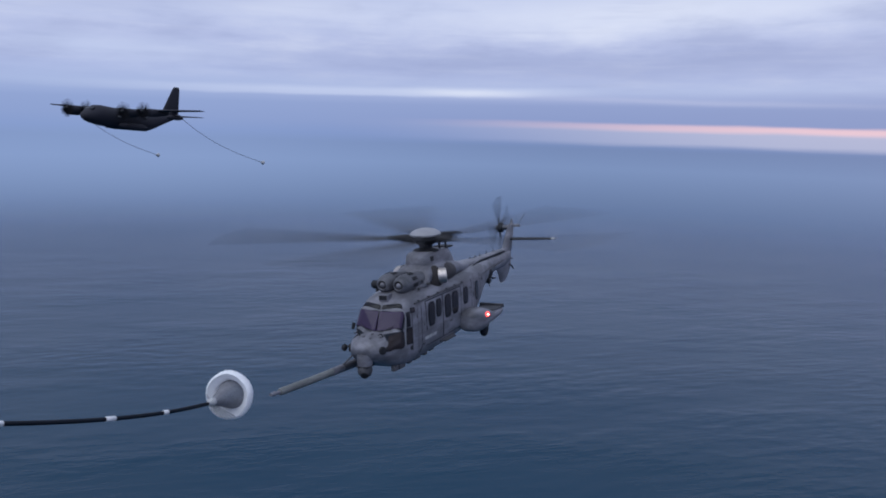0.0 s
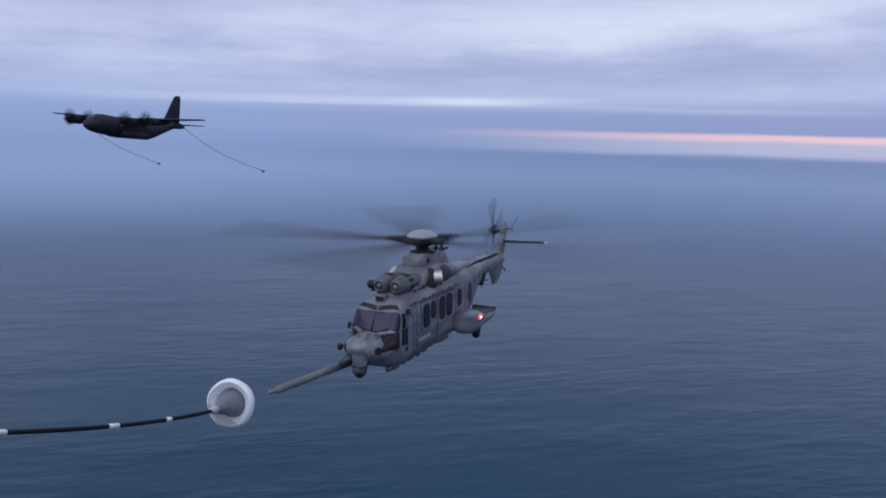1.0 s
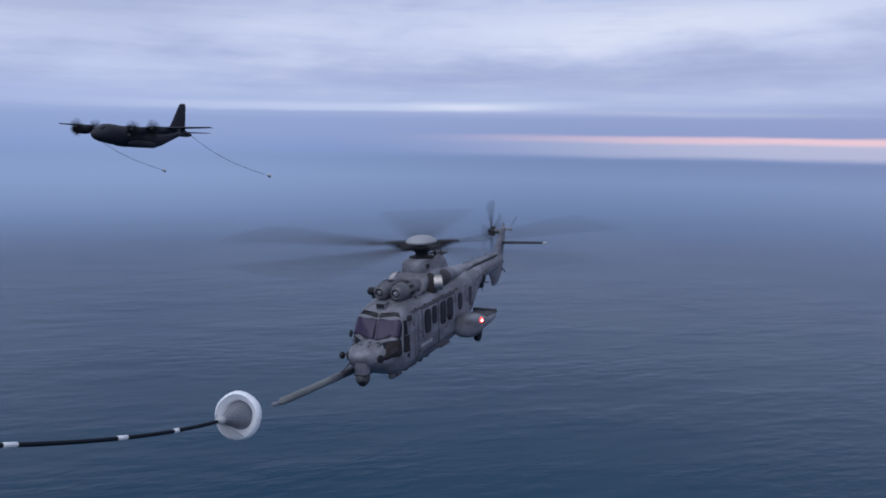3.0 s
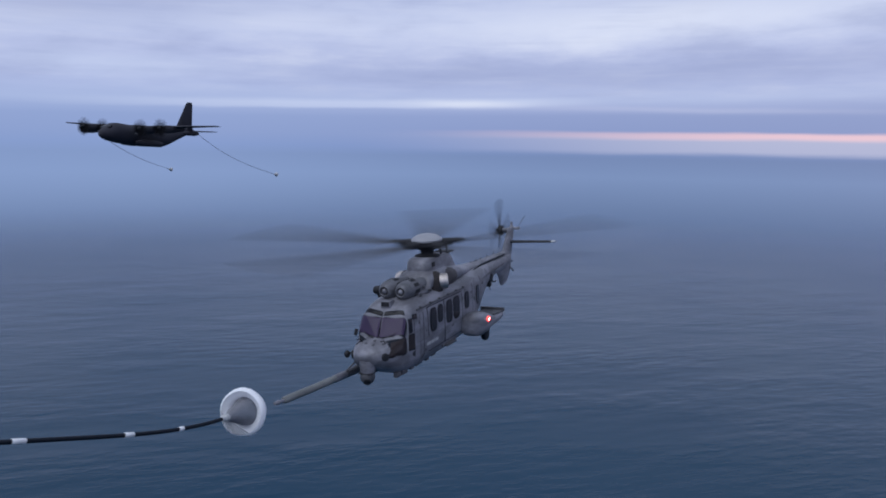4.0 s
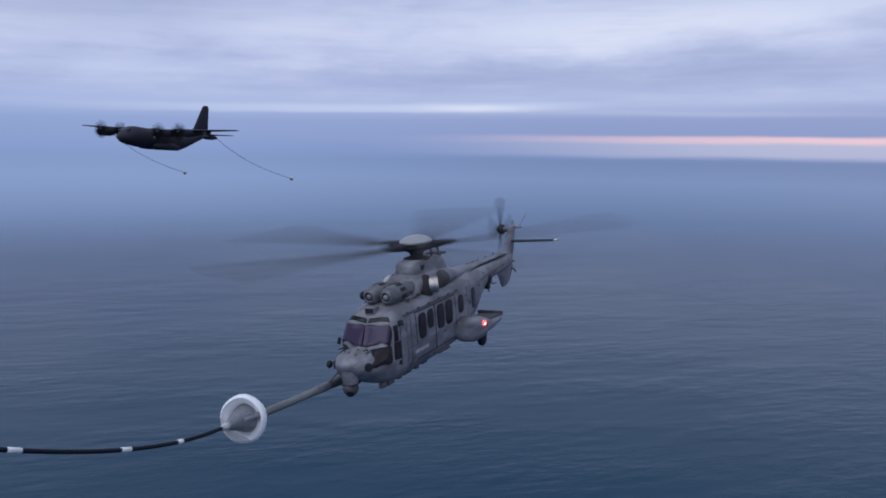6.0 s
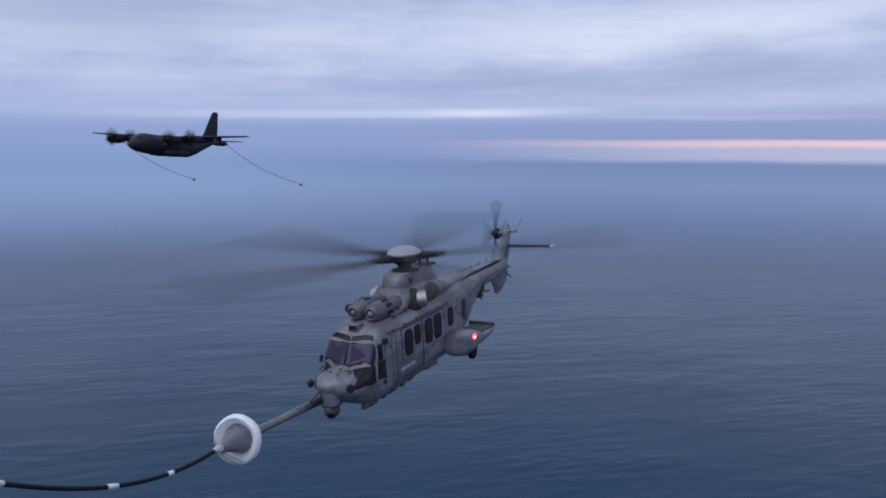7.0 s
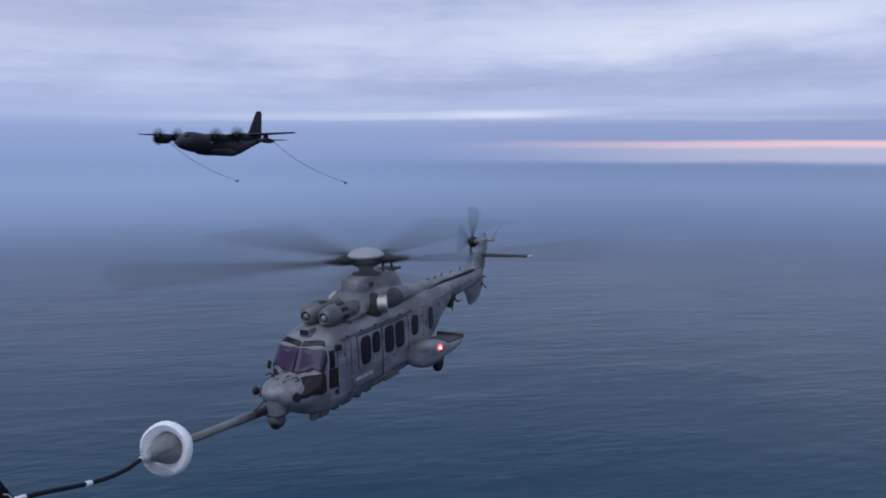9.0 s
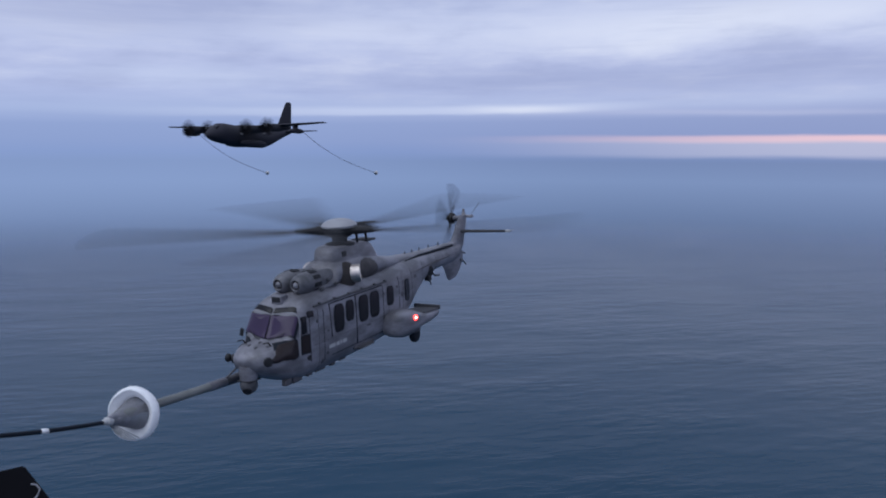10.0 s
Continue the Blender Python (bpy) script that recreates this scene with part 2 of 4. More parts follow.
RED = glow("red_navigation_lamp", (1.0, 0.06, 0.05), 4.0)
HOT = glow("lamp_filament", (1.0, 0.55, 0.5), 14.0)
WATER = make_water()


# ---- mesh helpers ----
def part(name, bm, material, parent=None, label="", smooth=35):
    """One bmesh as one mesh object, under a thing or a part."""
    bmesh.ops.recalc_face_normals(bm, faces=bm.faces)
    me = bpy.data.meshes.new(name)
    bm.to_mesh(me)
    bm.free()
    me.materials.append(material)
    me.shade_smooth()
    if smooth < 180:
        me.set_sharp_from_angle(angle=radians(smooth))
    ob = new(name, me)
    if parent:
        ob.parent = parent
    return tagged(ob, label)


def loft(bm, rings, caps=True):
    """Skin over closed rings of equal length."""
    rows = [[bm.verts.new(v) for v in r] for r in rings]
    k = len(rows[0])
    for a, b in zip(rows, rows[1:]):
        for i in range(k):
            bm.faces.new((a[i], a[(i + 1) % k], b[(i + 1) % k], b[i]))
    if caps:
        bm.faces.new(rows[0])
        bm.faces.new(rows[-1])
    return rows


def frame_of(axis):
    axis = Vector(axis).normalized()
    side = axis.cross(Vector((0, 0, 1)) if abs(axis.z) < 0.9 else Vector((1, 0, 0))).normalized()
    return axis, side, axis.cross(side)


def tube(bm, points, radii, sides=14, caps=True):
    """A round tube through points, with a radius at each."""
    points = [Vector(p) for p in points]
    rings = []
    for i, p in enumerate(points):
        d = points[min(i + 1, len(points) - 1)] - points[max(i - 1, 0)]
        if d.length < 1e-6:
            d = points[-1] - points[0]
        _, s, u = frame_of(d)
        r = radii[i] if isinstance(radii, (list, tuple)) else radii
        rings.append([p + s * math.cos(2 * math.pi * k / sides) * r + u * math.sin(2 * math.pi * k / sides) * r for k in range(sides)])
    loft(bm, rings, caps)


def lathe(bm, base, axis, profile, sides=20, caps=True, wobble=None):
    """Turns a profile of (along, radius) round an axis."""
    a, s, u = frame_of(axis)
    rings = []
    for d, r in profile:
        ring = []
        for k in range(sides):
            f = 2 * math.pi * k / sides
            rr = r * (wobble(f, d) if wobble else 1)
            ring.append(Vector(base) + a * d + (s * math.cos(f) + u * math.sin(f)) * rr)
        rings.append(ring)
    loft(bm, rings, caps)


def box(bm, centre, size, turn=(0, 0, 0), bevel=0.0):
    m = pose(*centre, *turn) @ Matrix.Diagonal((*size, 1))
    r = bmesh.ops.create_cube(bm, size=1, matrix=m)
    if bevel:
        edges = list({e for v in r["verts"] for e in v.link_edges})
        bmesh.ops.bevel(bm, geom=edges, offset=bevel, segments=2, affect="EDGES", profile=0.6)


def ball(bm, centre, size, seg=16):
    bmesh.ops.create_uvsphere(bm, u_segments=seg, v_segments=seg // 2 + 2, radius=1, matrix=pose(*centre) @ Matrix.Diagonal((*size, 1)))


def foil(bm, sections, points=9):
    """A wing, fin or blade: sections of (leading edge, trailing edge, thickness, thickness direction)."""
    rings = []
    for le, te, th, up in sections:
        le, te, up = Vector(le), Vector(te), Vector(up).normalized()
        top, bot = [], []
        for k in range(points + 1):
            f = k / points
            h = th * 2.6 * (0.2969 * math.sqrt(f) - 0.126 * f - 0.3516 * f * f + 0.2843 * f**3 - 0.1015 * f**4) / 0.26
            p = le.lerp(te, f)
            top.append(p + up * h * 0.5)
            bot.append(p - up * h * 0.5)
        rings.append(top + bot[-2:0:-1])
    loft(bm, rings)


def thing(name, label, category, group=""):
    return tagged(new(name), label, category, group)


# ---- the sea ----
def make_sea():
    bm = bmesh.new()
    rings, seg = [0, 120, 300, 600, 1000, 1700, 2600, 3800, 5200, 7000], 64
    rows = []
    for r in rings[1:]:
        rows.append([bm.verts.new((-77 + r * math.cos(2 * math.pi * k / seg), -174 + r * math.sin(2 * math.pi * k / seg), 0)) for k in range(seg)])
    bm.faces.new(rows[0])
    for a, b in zip(rows, rows[1:]):
        for k in range(seg):
            bm.faces.new((a[k], a[(k + 1) % seg], b[(k + 1) % seg], b[k]))
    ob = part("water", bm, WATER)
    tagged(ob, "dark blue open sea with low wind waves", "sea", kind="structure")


make_sea()


# ---- helicopter ----
# hull stations: x, bottom, top, half width, squareness
HULL = [(5.24, 1.20, 1.36, 0.10, 2.0), (5.14, 1.00, 1.46, 0.37, 2.1), (4.97, 0.86, 1.53, 0.57, 2.3), (4.72, 0.70, 1.58, 0.73, 2.7),
        (4.45, 0.57, 1.62, 0.83, 3.3), (4.20, 0.47, 1.66, 0.88, 3.8), (4.10, 0.44, 1.70, 0.89, 4.0), (3.85, 0.39, 2.27, 0.91, 4.6),
        (3.68, 0.36, 2.46, 0.92, 5.0), (3.5, 0.34, 2.60, 0.94, 5.0), (3.2, 0.32, 2.74, 0.97, 4.6), (2.6, 0.31, 2.86, 1.0, 4.4), (0.0, 0.32, 2.9, 1.0, 4.2),
        (-1.6, 0.42, 2.9, 1.0, 4.0), (-2.6, 0.62, 2.9, 0.97, 3.6), (-3.4, 1.00, 2.9, 0.88, 3.2), (-4.2, 1.42, 2.88, 0.74, 3.0), (-5.0, 1.72, 2.85, 0.60, 2.7),
        (-5.8, 1.93, 2.83, 0.48, 2.4), (-7.2, 2.02, 2.80, 0.36, 2.2), (-8.4, 2.02, 2.78, 0.28, 2.2), (-9.2, 2.15, 2.80, 0.20, 2.2)]
HX = [-h[0] for h in HULL]


def station(x):
    return [float(np.interp(-x, HX, [h[k] for h in HULL])) for k in (1, 2, 3, 4)]


def hull_side(side):
    def surf(x, z, off):
        b, t, w, e = station(x)
        c, h = (b + t) / 2, (t - b) / 2
        f = min(abs((z - c) / h), 0.995)
        return Vector((x, side * (w * (1 - f**e) ** (1 / e) + off), z))
    return surf


def hull_top(x, y, off):
    b, t, w, e = station(x)
    c, h = (b + t) / 2, (t - b) / 2
    f = min(abs(y / w), 0.97)
    return Vector((x + off * 1.2, y + math.copysign(off * 1.8 * f**4, y), c + h * (1 - f**e) ** (1 / e) + off * 1.3))


def patch(bm, quad, round_, off, surf, skin=0.03):
    """A panel with rounded corners, laid on a surface; quad: corners (u, v) in order round it."""
    edge = []
    for cx, cy, a0 in ((1, 1, 0), (-1, 1, 90), (-1, -1, 180), (1, -1, 270)):
        for k in range(5):
            a = radians(a0 + k * 22.5)
            edge.append((cx * (1 - round_) + round_ * math.cos(a), cy * (1 - round_) + round_ * math.sin(a)))
    q = [Vector(p) for p in quad]

    def at(u, v, o):
        a, b = (u + 1) / 2, (v + 1) / 2
        p = q[0].lerp(q[1], a).lerp(q[3].lerp(q[2], a), b)
        return surf(p.x, p.y, o)
    rings = [[at(u, v, -skin) for u, v in edge]]
    rings += [[at(u * s, v * s, off) for u, v in edge] for s in (1, 0.9, 0.8, 0.7, 0.6, 0.5, 0.4, 0.3, 0.2, 0.1)]
    loft(bm, rings, caps=False)
    bm.faces.new([bm.verts.new(v) for v in rings[-1]])
    bmesh.ops.remove_doubles(bm, verts=bm.verts, dist=1e-5)


def rect(x0, x1, z0, z1, lean=0.0):
    return [(x0, z0), (x1, z0), (x1 + lean, z1), (x0 + lean, z1)]


def grow(quad, d):
    c = sum((Vector(p) for p in quad), Vector((0, 0))) / 4
    return [tuple(Vector(p) + Vector((math.copysign(d, p[0] - c.x), math.copysign(d, p[1] - c.y)))) for p in quad]


def window(name, quad, round_, surf, material, parent, frame_=0.035, label=""):
    bm = bmesh.new()
    patch(bm, grow(quad, frame_), round_, 0.012, surf)
    fr = part(name, bm, RUBBER, parent)
    bm = bmesh.new()
    patch(bm, quad, round_, 0.022, surf, skin=-0.013)
    part("pane", bm, material, fr, label)
    return fr


def make_helicopter():
    heli = thing("helicopter", "grey military transport helicopter with refuelling probe, in flight", "helicopter")
    # fuselage and tail boom
    bm = bmesh.new()
    rings = []
    xs = sorted({h[0] for h in HULL} | {4.6, 4.3, 3.95, 3.76, 3.59, 3.0, 1.2, -0.9, -2.1, -3.0, -3.8, -4.6, -5.4}, reverse=True)
    for x in xs:
        b, t, w, e = station(x)
        c, h = (b + t) / 2, (t - b) / 2
        ring = []
        for k in range(40):
            a = 2 * math.pi * k / 40
            ca, sa = math.cos(a), math.sin(a)
            ring.append((x, w * math.copysign(abs(ca) ** (2 / e), ca), c + h * math.copysign(abs(sa) ** (2 / e), sa)))
        rings.append(ring)
    loft(bm, rings)
    body = part("fuselage", bm, GREY, heli, smooth=50)
    # tail pylon, ventral fin, stabiliser
    bm = bmesh.new()
    foil(bm, [((-8.0, 0, 2.5), (-9.45, 0, 2.2), 0.34, (0, 1, 0)), ((-8.65, 0, 2.9), (-9.85, 0, 2.65), 0.30, (0, 1, 0)),
              ((-9.35, 0, 3.7), (-10.2, 0, 3.6), 0.24, (0, 1, 0)), ((-9.5, 0, 3.95), (-10.25, 0, 3.9), 0.20, (0, 1, 0))])
    part("tail_pylon", bm, GREY, heli)
    bm = bmesh.new()
    foil(bm, [((-7.4, 0, 2.2), (-9.75, 0, 2.35), 0.26, (0, 1, 0)), ((-7.85, 0, 1.75), (-9.72, 0, 1.95), 0.2, (0, 1, 0)), ((-8.05, 0, 1.36), (-9.30, 0, 1.50), 0.14, (0, 1, 0)), ((-8.25, 0, 1.24), (-8.95, 0, 1.30), 0.07, (0, 1, 0))])
    part("ventral_fin", bm, GREY, heli)
    bm = bmesh.new()
    foil(bm, [((-9.3, 0.08, 3.25), (-10.15, 0.08, 3.23), 0.13, (0, 0, 1)), ((-9.4, 2.2, 3.30), (-10.1, 2.2, 3.28), 0.10, (0, 0, 1))])
    stab = part("stabiliser", bm, BLACK, heli, "dark one-sided tailplane with pale tip")
    bm = bmesh.new()
    foil(bm, [((-9.39, 2.2, 3.30), (-10.1, 2.2, 3.28), 0.11, (0, 0, 1)), ((-9.45, 2.32, 3.30), (-10.05, 2.32, 3.28), 0.08, (0, 0, 1))])
    part("tip", bm, GREY_LIGHT, stab)
    # tail rotor
    bm = bmesh.new()
    lathe(bm, (0, 0.5, 0), (0, -1, 0), [(0, 0.12), (0.3, 0.12), (0.34, 0.24), (0.5, 0.26), (0.6, 0.12), (0.66, 0.09), (0.68, 0.03)], 14)
    tail_rotor = part("tail_rotor", bm, BLACK, heli)
    tail_rotor.location = (-9.88, -0.62, 3.77)
    for k in range(4):
        bm = bmesh.new()
        foil(bm, [((0.09, 0, 0.15), (-0.12, 0, 0.15), 0.05, (0, 1, 0)), ((0.12, 0, 0.4), (-0.15, 0, 0.4), 0.03, (0, 1, 0.0)), ((0.11, 0.0, 1.57), (-0.14, 0.03, 1.57), 0.02, (0, 1, 0))], 5)
        b = part("blade", bm, BLACK, tail_rotor)
        b.matrix_basis = pose(0, 0, 0, 0, 90 * k, 0)
    # engine deck
    bm = bmesh.new()
    deck = [(2.5, 2.66, 2.92, 0.55, 2.6), (1.8, 2.68, 3.02, 0.70, 2.6), (1.42, 2.70, 3.12, 0.78, 2.5), (1.26, 2.70, 3.38, 0.74, 2.4), (1.12, 2.70, 3.52, 0.73, 2.4), (0.8, 2.70, 3.58, 0.73, 2.4), (-0.3, 2.70, 3.60, 0.74, 2.4),
            (-1.2, 2.70, 3.46, 0.80, 2.5), (-2.2, 2.72, 3.22, 0.64, 2.6), (-3.4, 2.70, 3.03, 0.45, 2.4), (-5.0, 2.68, 2.94, 0.24, 2.2), (-8.6, 2.66, 2.89, 0.15, 2.0)]
    rings = []
    for x, b, t, w, e in deck:
        c, h = (b + t) / 2, (t - b) / 2
        rings.append([(x, w * math.copysign(abs(math.cos(2 * math.pi * k / 28)) ** (2 / e), math.cos(2 * math.pi * k / 28)),
                       c + h * math.copysign(abs(math.sin(2 * math.pi * k / 28)) ** (2 / e), math.sin(2 * math.pi * k / 28))) for k in range(28)])
    loft(bm, rings)
    part("engine_cowling", bm, GREY, heli)
    for x, y, z in ((1.75, 0.66, 3.06), (1.6, 0.06, 3.30), (1.5, 0.80, 2.92), (2.2, 0.74, 2.86), (2.0, 0.0, 3.24)):
        bm = bmesh.new()
        box(bm, (x, y, z), (0.14, 0.10, 0.10), (0, 0, 20), 0.02)
        part("deck_fitting", bm, GREY_DARK, heli)
    # gearbox fairing under the rotor
    bm = bmesh.new()
    rings = []
    for z, x0, x1, w in ((3.25, 1.12, -1.85, 0.56), (3.40, 1.10, -1.75, 0.55), (3.60, 1.08, -1.60, 0.53), (3.80, 1.05, -1.42, 0.51), (3.91, 0.95, -1.28, 0.47), (3.95, 0.80, -1.15, 0.40)):
        c, h = (x0 + x1) / 2, (x0 - x1) / 2
        rings.append([(c + h * math.copysign(abs(math.cos(2 * math.pi * k / 24)) ** 0.42, math.cos(2 * math.pi * k / 24)),
                       w * math.copysign(abs(math.sin(2 * math.pi * k / 24)) ** 0.5, math.sin(2 * math.pi * k / 24)), z) for k in range(24)])
    loft(bm, rings)
    fairing = part("mast_fairing", bm, GREY, heli)
    bm = bmesh.new()
    patch(bm, [(0.66, 3.62), (0.44, 3.62), (0.44, 3.80), (0.66, 3.80)], 0.3, 0.012, lambda u, v, o: Vector((u, 0.515 + o, v)))
    part("vent", bm, BLACK, fairing)
    bm = bmesh.new()
    lathe(bm, (0, 0, 3.92), (0, 0, 1), [(0, 0.50), (0.06, 0.50), (0.09, 0.40), (0.13, 0.25), (0.22, 0.26), (0.34, 0.36), (0.45, 0.44)], 20)
    for x, y in ((-0.55, 0.34), (-0.5, -0.30), (-1.15, 0.34)):
        tube(bm, [(x, y, 3.90), (x * 0.92, y * 0.95, 4.40)], 0.045, 8)
    box(bm, (-1.25, 0.15, 3.95), (0.62, 0.62, 0.07), bevel=0.02)
    part("mast", bm, BLACK, heli)
    # engine intakes with ribbed rims
    for y in (0.33, -0.33):
        bm = bmesh.new()
        lathe(bm, (1.25, y, 3.08), (1, 0, 0), [(0, 0.26), (0.5, 0.30), (0.8, 0.33), (1.2, 0.345), (1.42, 0.335), (1.58, 0.30), (1.70, 0.25), (1.77, 0.20), (1.79, 0.17), (1.77, 0.15), (1.7, 0.14)], 28, caps=False)
        intake = part("engine_intake", bm, INTAKE, heli)
        bm = bmesh.new()
        lathe(bm, (2.95, y, 3.08), (1, 0, 0), [(0, 0.15), (0.02, 0.14), (0.03, 0.05)], 20)
        part("intake_mouth", bm, SOOT, intake)
        bm = bmesh.new()
        lathe(bm, (2.97, y, 3.08), (1, 0, 0), [(0, 0.10), (0.05, 0.095), (0.09, 0.05), (0.10, 0.01)], 16)
        part("spinner", bm, GREY, intake)
        for k in range(9):
            a = radians(-10 + 40 * k)
            bm = bmesh.new()
            box(bm, (2.30, y + 0.345 * math.cos(a), 3.08 + 0.345 * math.sin(a)), (0.34, 0.03, 0.13), (math.degrees(a), 0, 0), 0.01)
            part("intake_grille", bm, BLACK, intake)
    # rescue hoist on the far upper side
    bm = bmesh.new()
    lathe(bm, (1.45, -0.92, 2.80), (0.05, -1, -0.02), [(0, 0.07), (0.12, 0.08), (0.16, 0.15), (0.62, 0.16), (0.68, 0.12), (0.70, 0.04)], 18)
    box(bm, (1.45, -1.38, 2.62), (0.14, 0.16, 0.22), bevel=0.03)
    part("rescue_hoist", bm, BLACK, heli, "black hoist drum on a short arm")
    # exhausts
    for side in (1, -1):
        bm = bmesh.new()
        ball(bm, (0.66, side * 0.60, 2.95), (0.46, 0.30, 0.52), 20)
        recess = part("exhaust_recess", bm, SOOT, heli)
        bm = bmesh.new()
        lathe(bm, Vector((0.60, side * 0.65, 3.05)), Vector((-0.50, side * 0.84, 0.06)), [(0, 0.29), (0.2, 0.30), (0.40, 0.295), (0.42, 0.27), (0.32, 0.25), (0.05, 0.22)], 24, caps=False)
        part("exhaust_pipe", bm, STEEL, recess, "bare steel exhaust pipe")
        bm = bmesh.new()
        rings = []
        for x, w, h in ((0.0, 0.26, 0.34), (-0.2, 0.31, 0.40), (-0.55, 0.33, 0.41), (-1.0, 0.29, 0.34), (-1.4, 0.19, 0.21), (-1.65, 0.05, 0.06)):
            rings.append([(x, side * (0.52 + w * math.cos(2 * math.pi * k / 18)), 3.04 + h * math.sin(2 * math.pi * k / 18)) for k in range(18)])
        loft(bm, rings)
        part("exhaust_fairing", bm, STAINED, heli, "heat-stained dark fairing")
    # sponsons with wheels
    for side in (1, -1):
        bm = bmesh.new()
        rings = []
        for x, y0, y1, b, t in ((-0.96, 0.9, 1.25, 0.74, 1.15), (-1.00, 0.9, 1.45, 0.62, 1.28), (-1.12, 0.9, 1.62, 0.54, 1.38), (-1.36, 0.9, 1.74, 0.49, 1.43), (-1.65, 0.9, 1.77, 0.48, 1.43), (-1.95, 0.9, 1.78, 0.53, 1.38), 
                                (-2.2, 0.9, 1.78, 0.60, 1.30), (-2.6, 0.88, 1.78, 0.64, 1.14), (-3.1, 0.85, 1.76, 0.66, 1.10), (-3.7, 0.7, 1.72, 0.72, 1.06), (-3.82, 0.7, 1.70, 0.78, 1.05)):
            c, h, m, w = (b + t) / 2, (t - b) / 2, (y0 + y1) / 2, (y1 - y0) / 2
            rings.append([(x, side * (m + w * math.copysign(abs(math.cos(2 * math.pi * k / 28)) ** 0.62, math.cos(2 * math.pi * k / 28))),
                           c + h * math.copysign(abs(math.sin(2 * math.pi * k / 28)) ** 0.62, math.sin(2 * math.pi * k / 28))) for k in range(28)])
        loft(bm, rings)
        sp = part("sponson", bm, GREY, heli)
        bm = bmesh.new()
        box(bm, (-2.45, side * 1.35, 0.56), (0.5, 0.34, 0.24), bevel=0.04)
        tube(bm, [(-2.4, side * 1.35, 0.6), (-2.5, side * 1.35, 0.28)], 0.07, 10)
        part("landing_gear_leg", bm, GREY_DARK, sp)
        bm = bmesh.new()
        lathe(bm, (-2.5, side * 1.24, 0.34), (0, side, 0), [(0, 0.16), (0.02, 0.25), (0.07, 0.295), (0.17, 0.295), (0.22, 0.25), (0.24, 0.16)], 22)
        part("wheel", bm, RUBBER, sp)
        bm = bmesh.new()
        ball(bm, (-1.86, side * 1.77, 1.13), (0.14, 0.07, 0.10), 12)
        lamp = part("navigation_light", bm, RED if side > 0 else GREY_DARK, sp, "glowing red lamp" if side > 0 else "")
        if side > 0:
            bm = bmesh.new()
            ball(bm, (-1.80, 1.82, 1.13), (0.035, 0.03, 0.035), 10)
            part("lamp_core", bm, HOT, lamp)
        bm = bmesh.new()
        box(bm, (-3.3, side * 1.26, 1.085), (1.2, 0.90, 0.03), (0, -3, 0), 0.01)
        box(bm, (-3.84, side * 1.2, 1.09), (0.08, 1.1, 0.16), bevel=0.02)
        part("sponson_lip", bm, GREY_DARK, sp)
    # glazing: windscreen, eyebrow panes, chin and door windows, cabin windows
    for side in (1, -1):
        window("windscreen", [(4.17, side * 0.025), (3.97, side * 0.86), (3.685, side * 0.855), (3.825, side * 0.025)], 0.08, hull_top, SCREEN, heli, 0.010, "violet tinted pane")
        window("eyebrow_window", [(3.77, side * 0.05), (3.645, side * 0.76), (3.53, side * 0.68), (3.655, side * 0.05)], 0.25, hull_top, PANE, heli, 0.012)
        bm = bmesh.new()
        patch(bm, [(3.815, side * 0.01), (3.68, side * 0.83), (3.663, side * 0.83), (3.795, side * 0.01)], 0.1, 0.02, hull_top)
        part("brow_strip", bm, CAP, body)
        s = hull_side(side)
        window("chin_window", [(4.86, 1.19), (3.84, 1.10), (3.86, 1.69), (4.46, 1.57)], 0.42, s, CHIN, heli, 0.03, "brown tinted pane")
        window("door_window", [(3.61, 1.78), (3.43, 1.78), (3.42, 2.24), (3.58, 2.24)], 0.2, s, PANE, heli, 0.03)
        window("lower_door_window", [(3.67, 1.18), (3.29, 1.14), (3.30, 1.68), (3.65, 1.70)], 0.2, s, CHIN, heli, 0.03)
        window("roof_side_window", [(3.33, 2.22), (3.07, 2.20), (3.06, 2.35), (3.31, 2.36)], 0.3, s, PANE, heli, 0.02)
        for x0, x1, z0, z1 in ((2.00, 1.50, 1.45, 2.27), (1.32, 0.92, 1.66, 2.27), (0.55, 0.03, 1.46, 2.28), (-0.14, -0.68, 1.46, 2.28), (-1.28, -1.68, 1.64, 2.26), (-2.62, -2.98, 1.55, 2.28)):
            window("cabin_window", rect(x0, x1, z0, z1), 0.55, s, PANE, heli, 0.035)
        # pale post between cockpit panes
        bm = bmesh.new()
        patch(bm, [(3.79, 1.12), (3.745, 1.12), (3.66, 2.30), (3.69, 2.30)], 0.1, 0.03, s, 0.02)
        part("window_post", bm, CAP, body)
        # door seams and rails
        for quad in (rect(2.20, 2.15, 1.35, 2.42, 0.06), rect(0.76, 0.69, 0.76, 2.40, 0.03), rect(-0.98, -1.01, 0.80, 2.38), rect(2.2, -1.0, 2.385, 2.42), rect(2.2, -1.0, 0.76, 0.785), rect(3.28, 3.255, 0.85, 2.3), rect(-2.15, -2.17, 1.35, 2.5), rect(2.6, 2.58, 0.7, 2.3)):
            bm = bmesh.new()
            patch(bm, quad, 0.1, 0.006, s, 0.02)
            part("door_seam", bm, RUBBER, body)
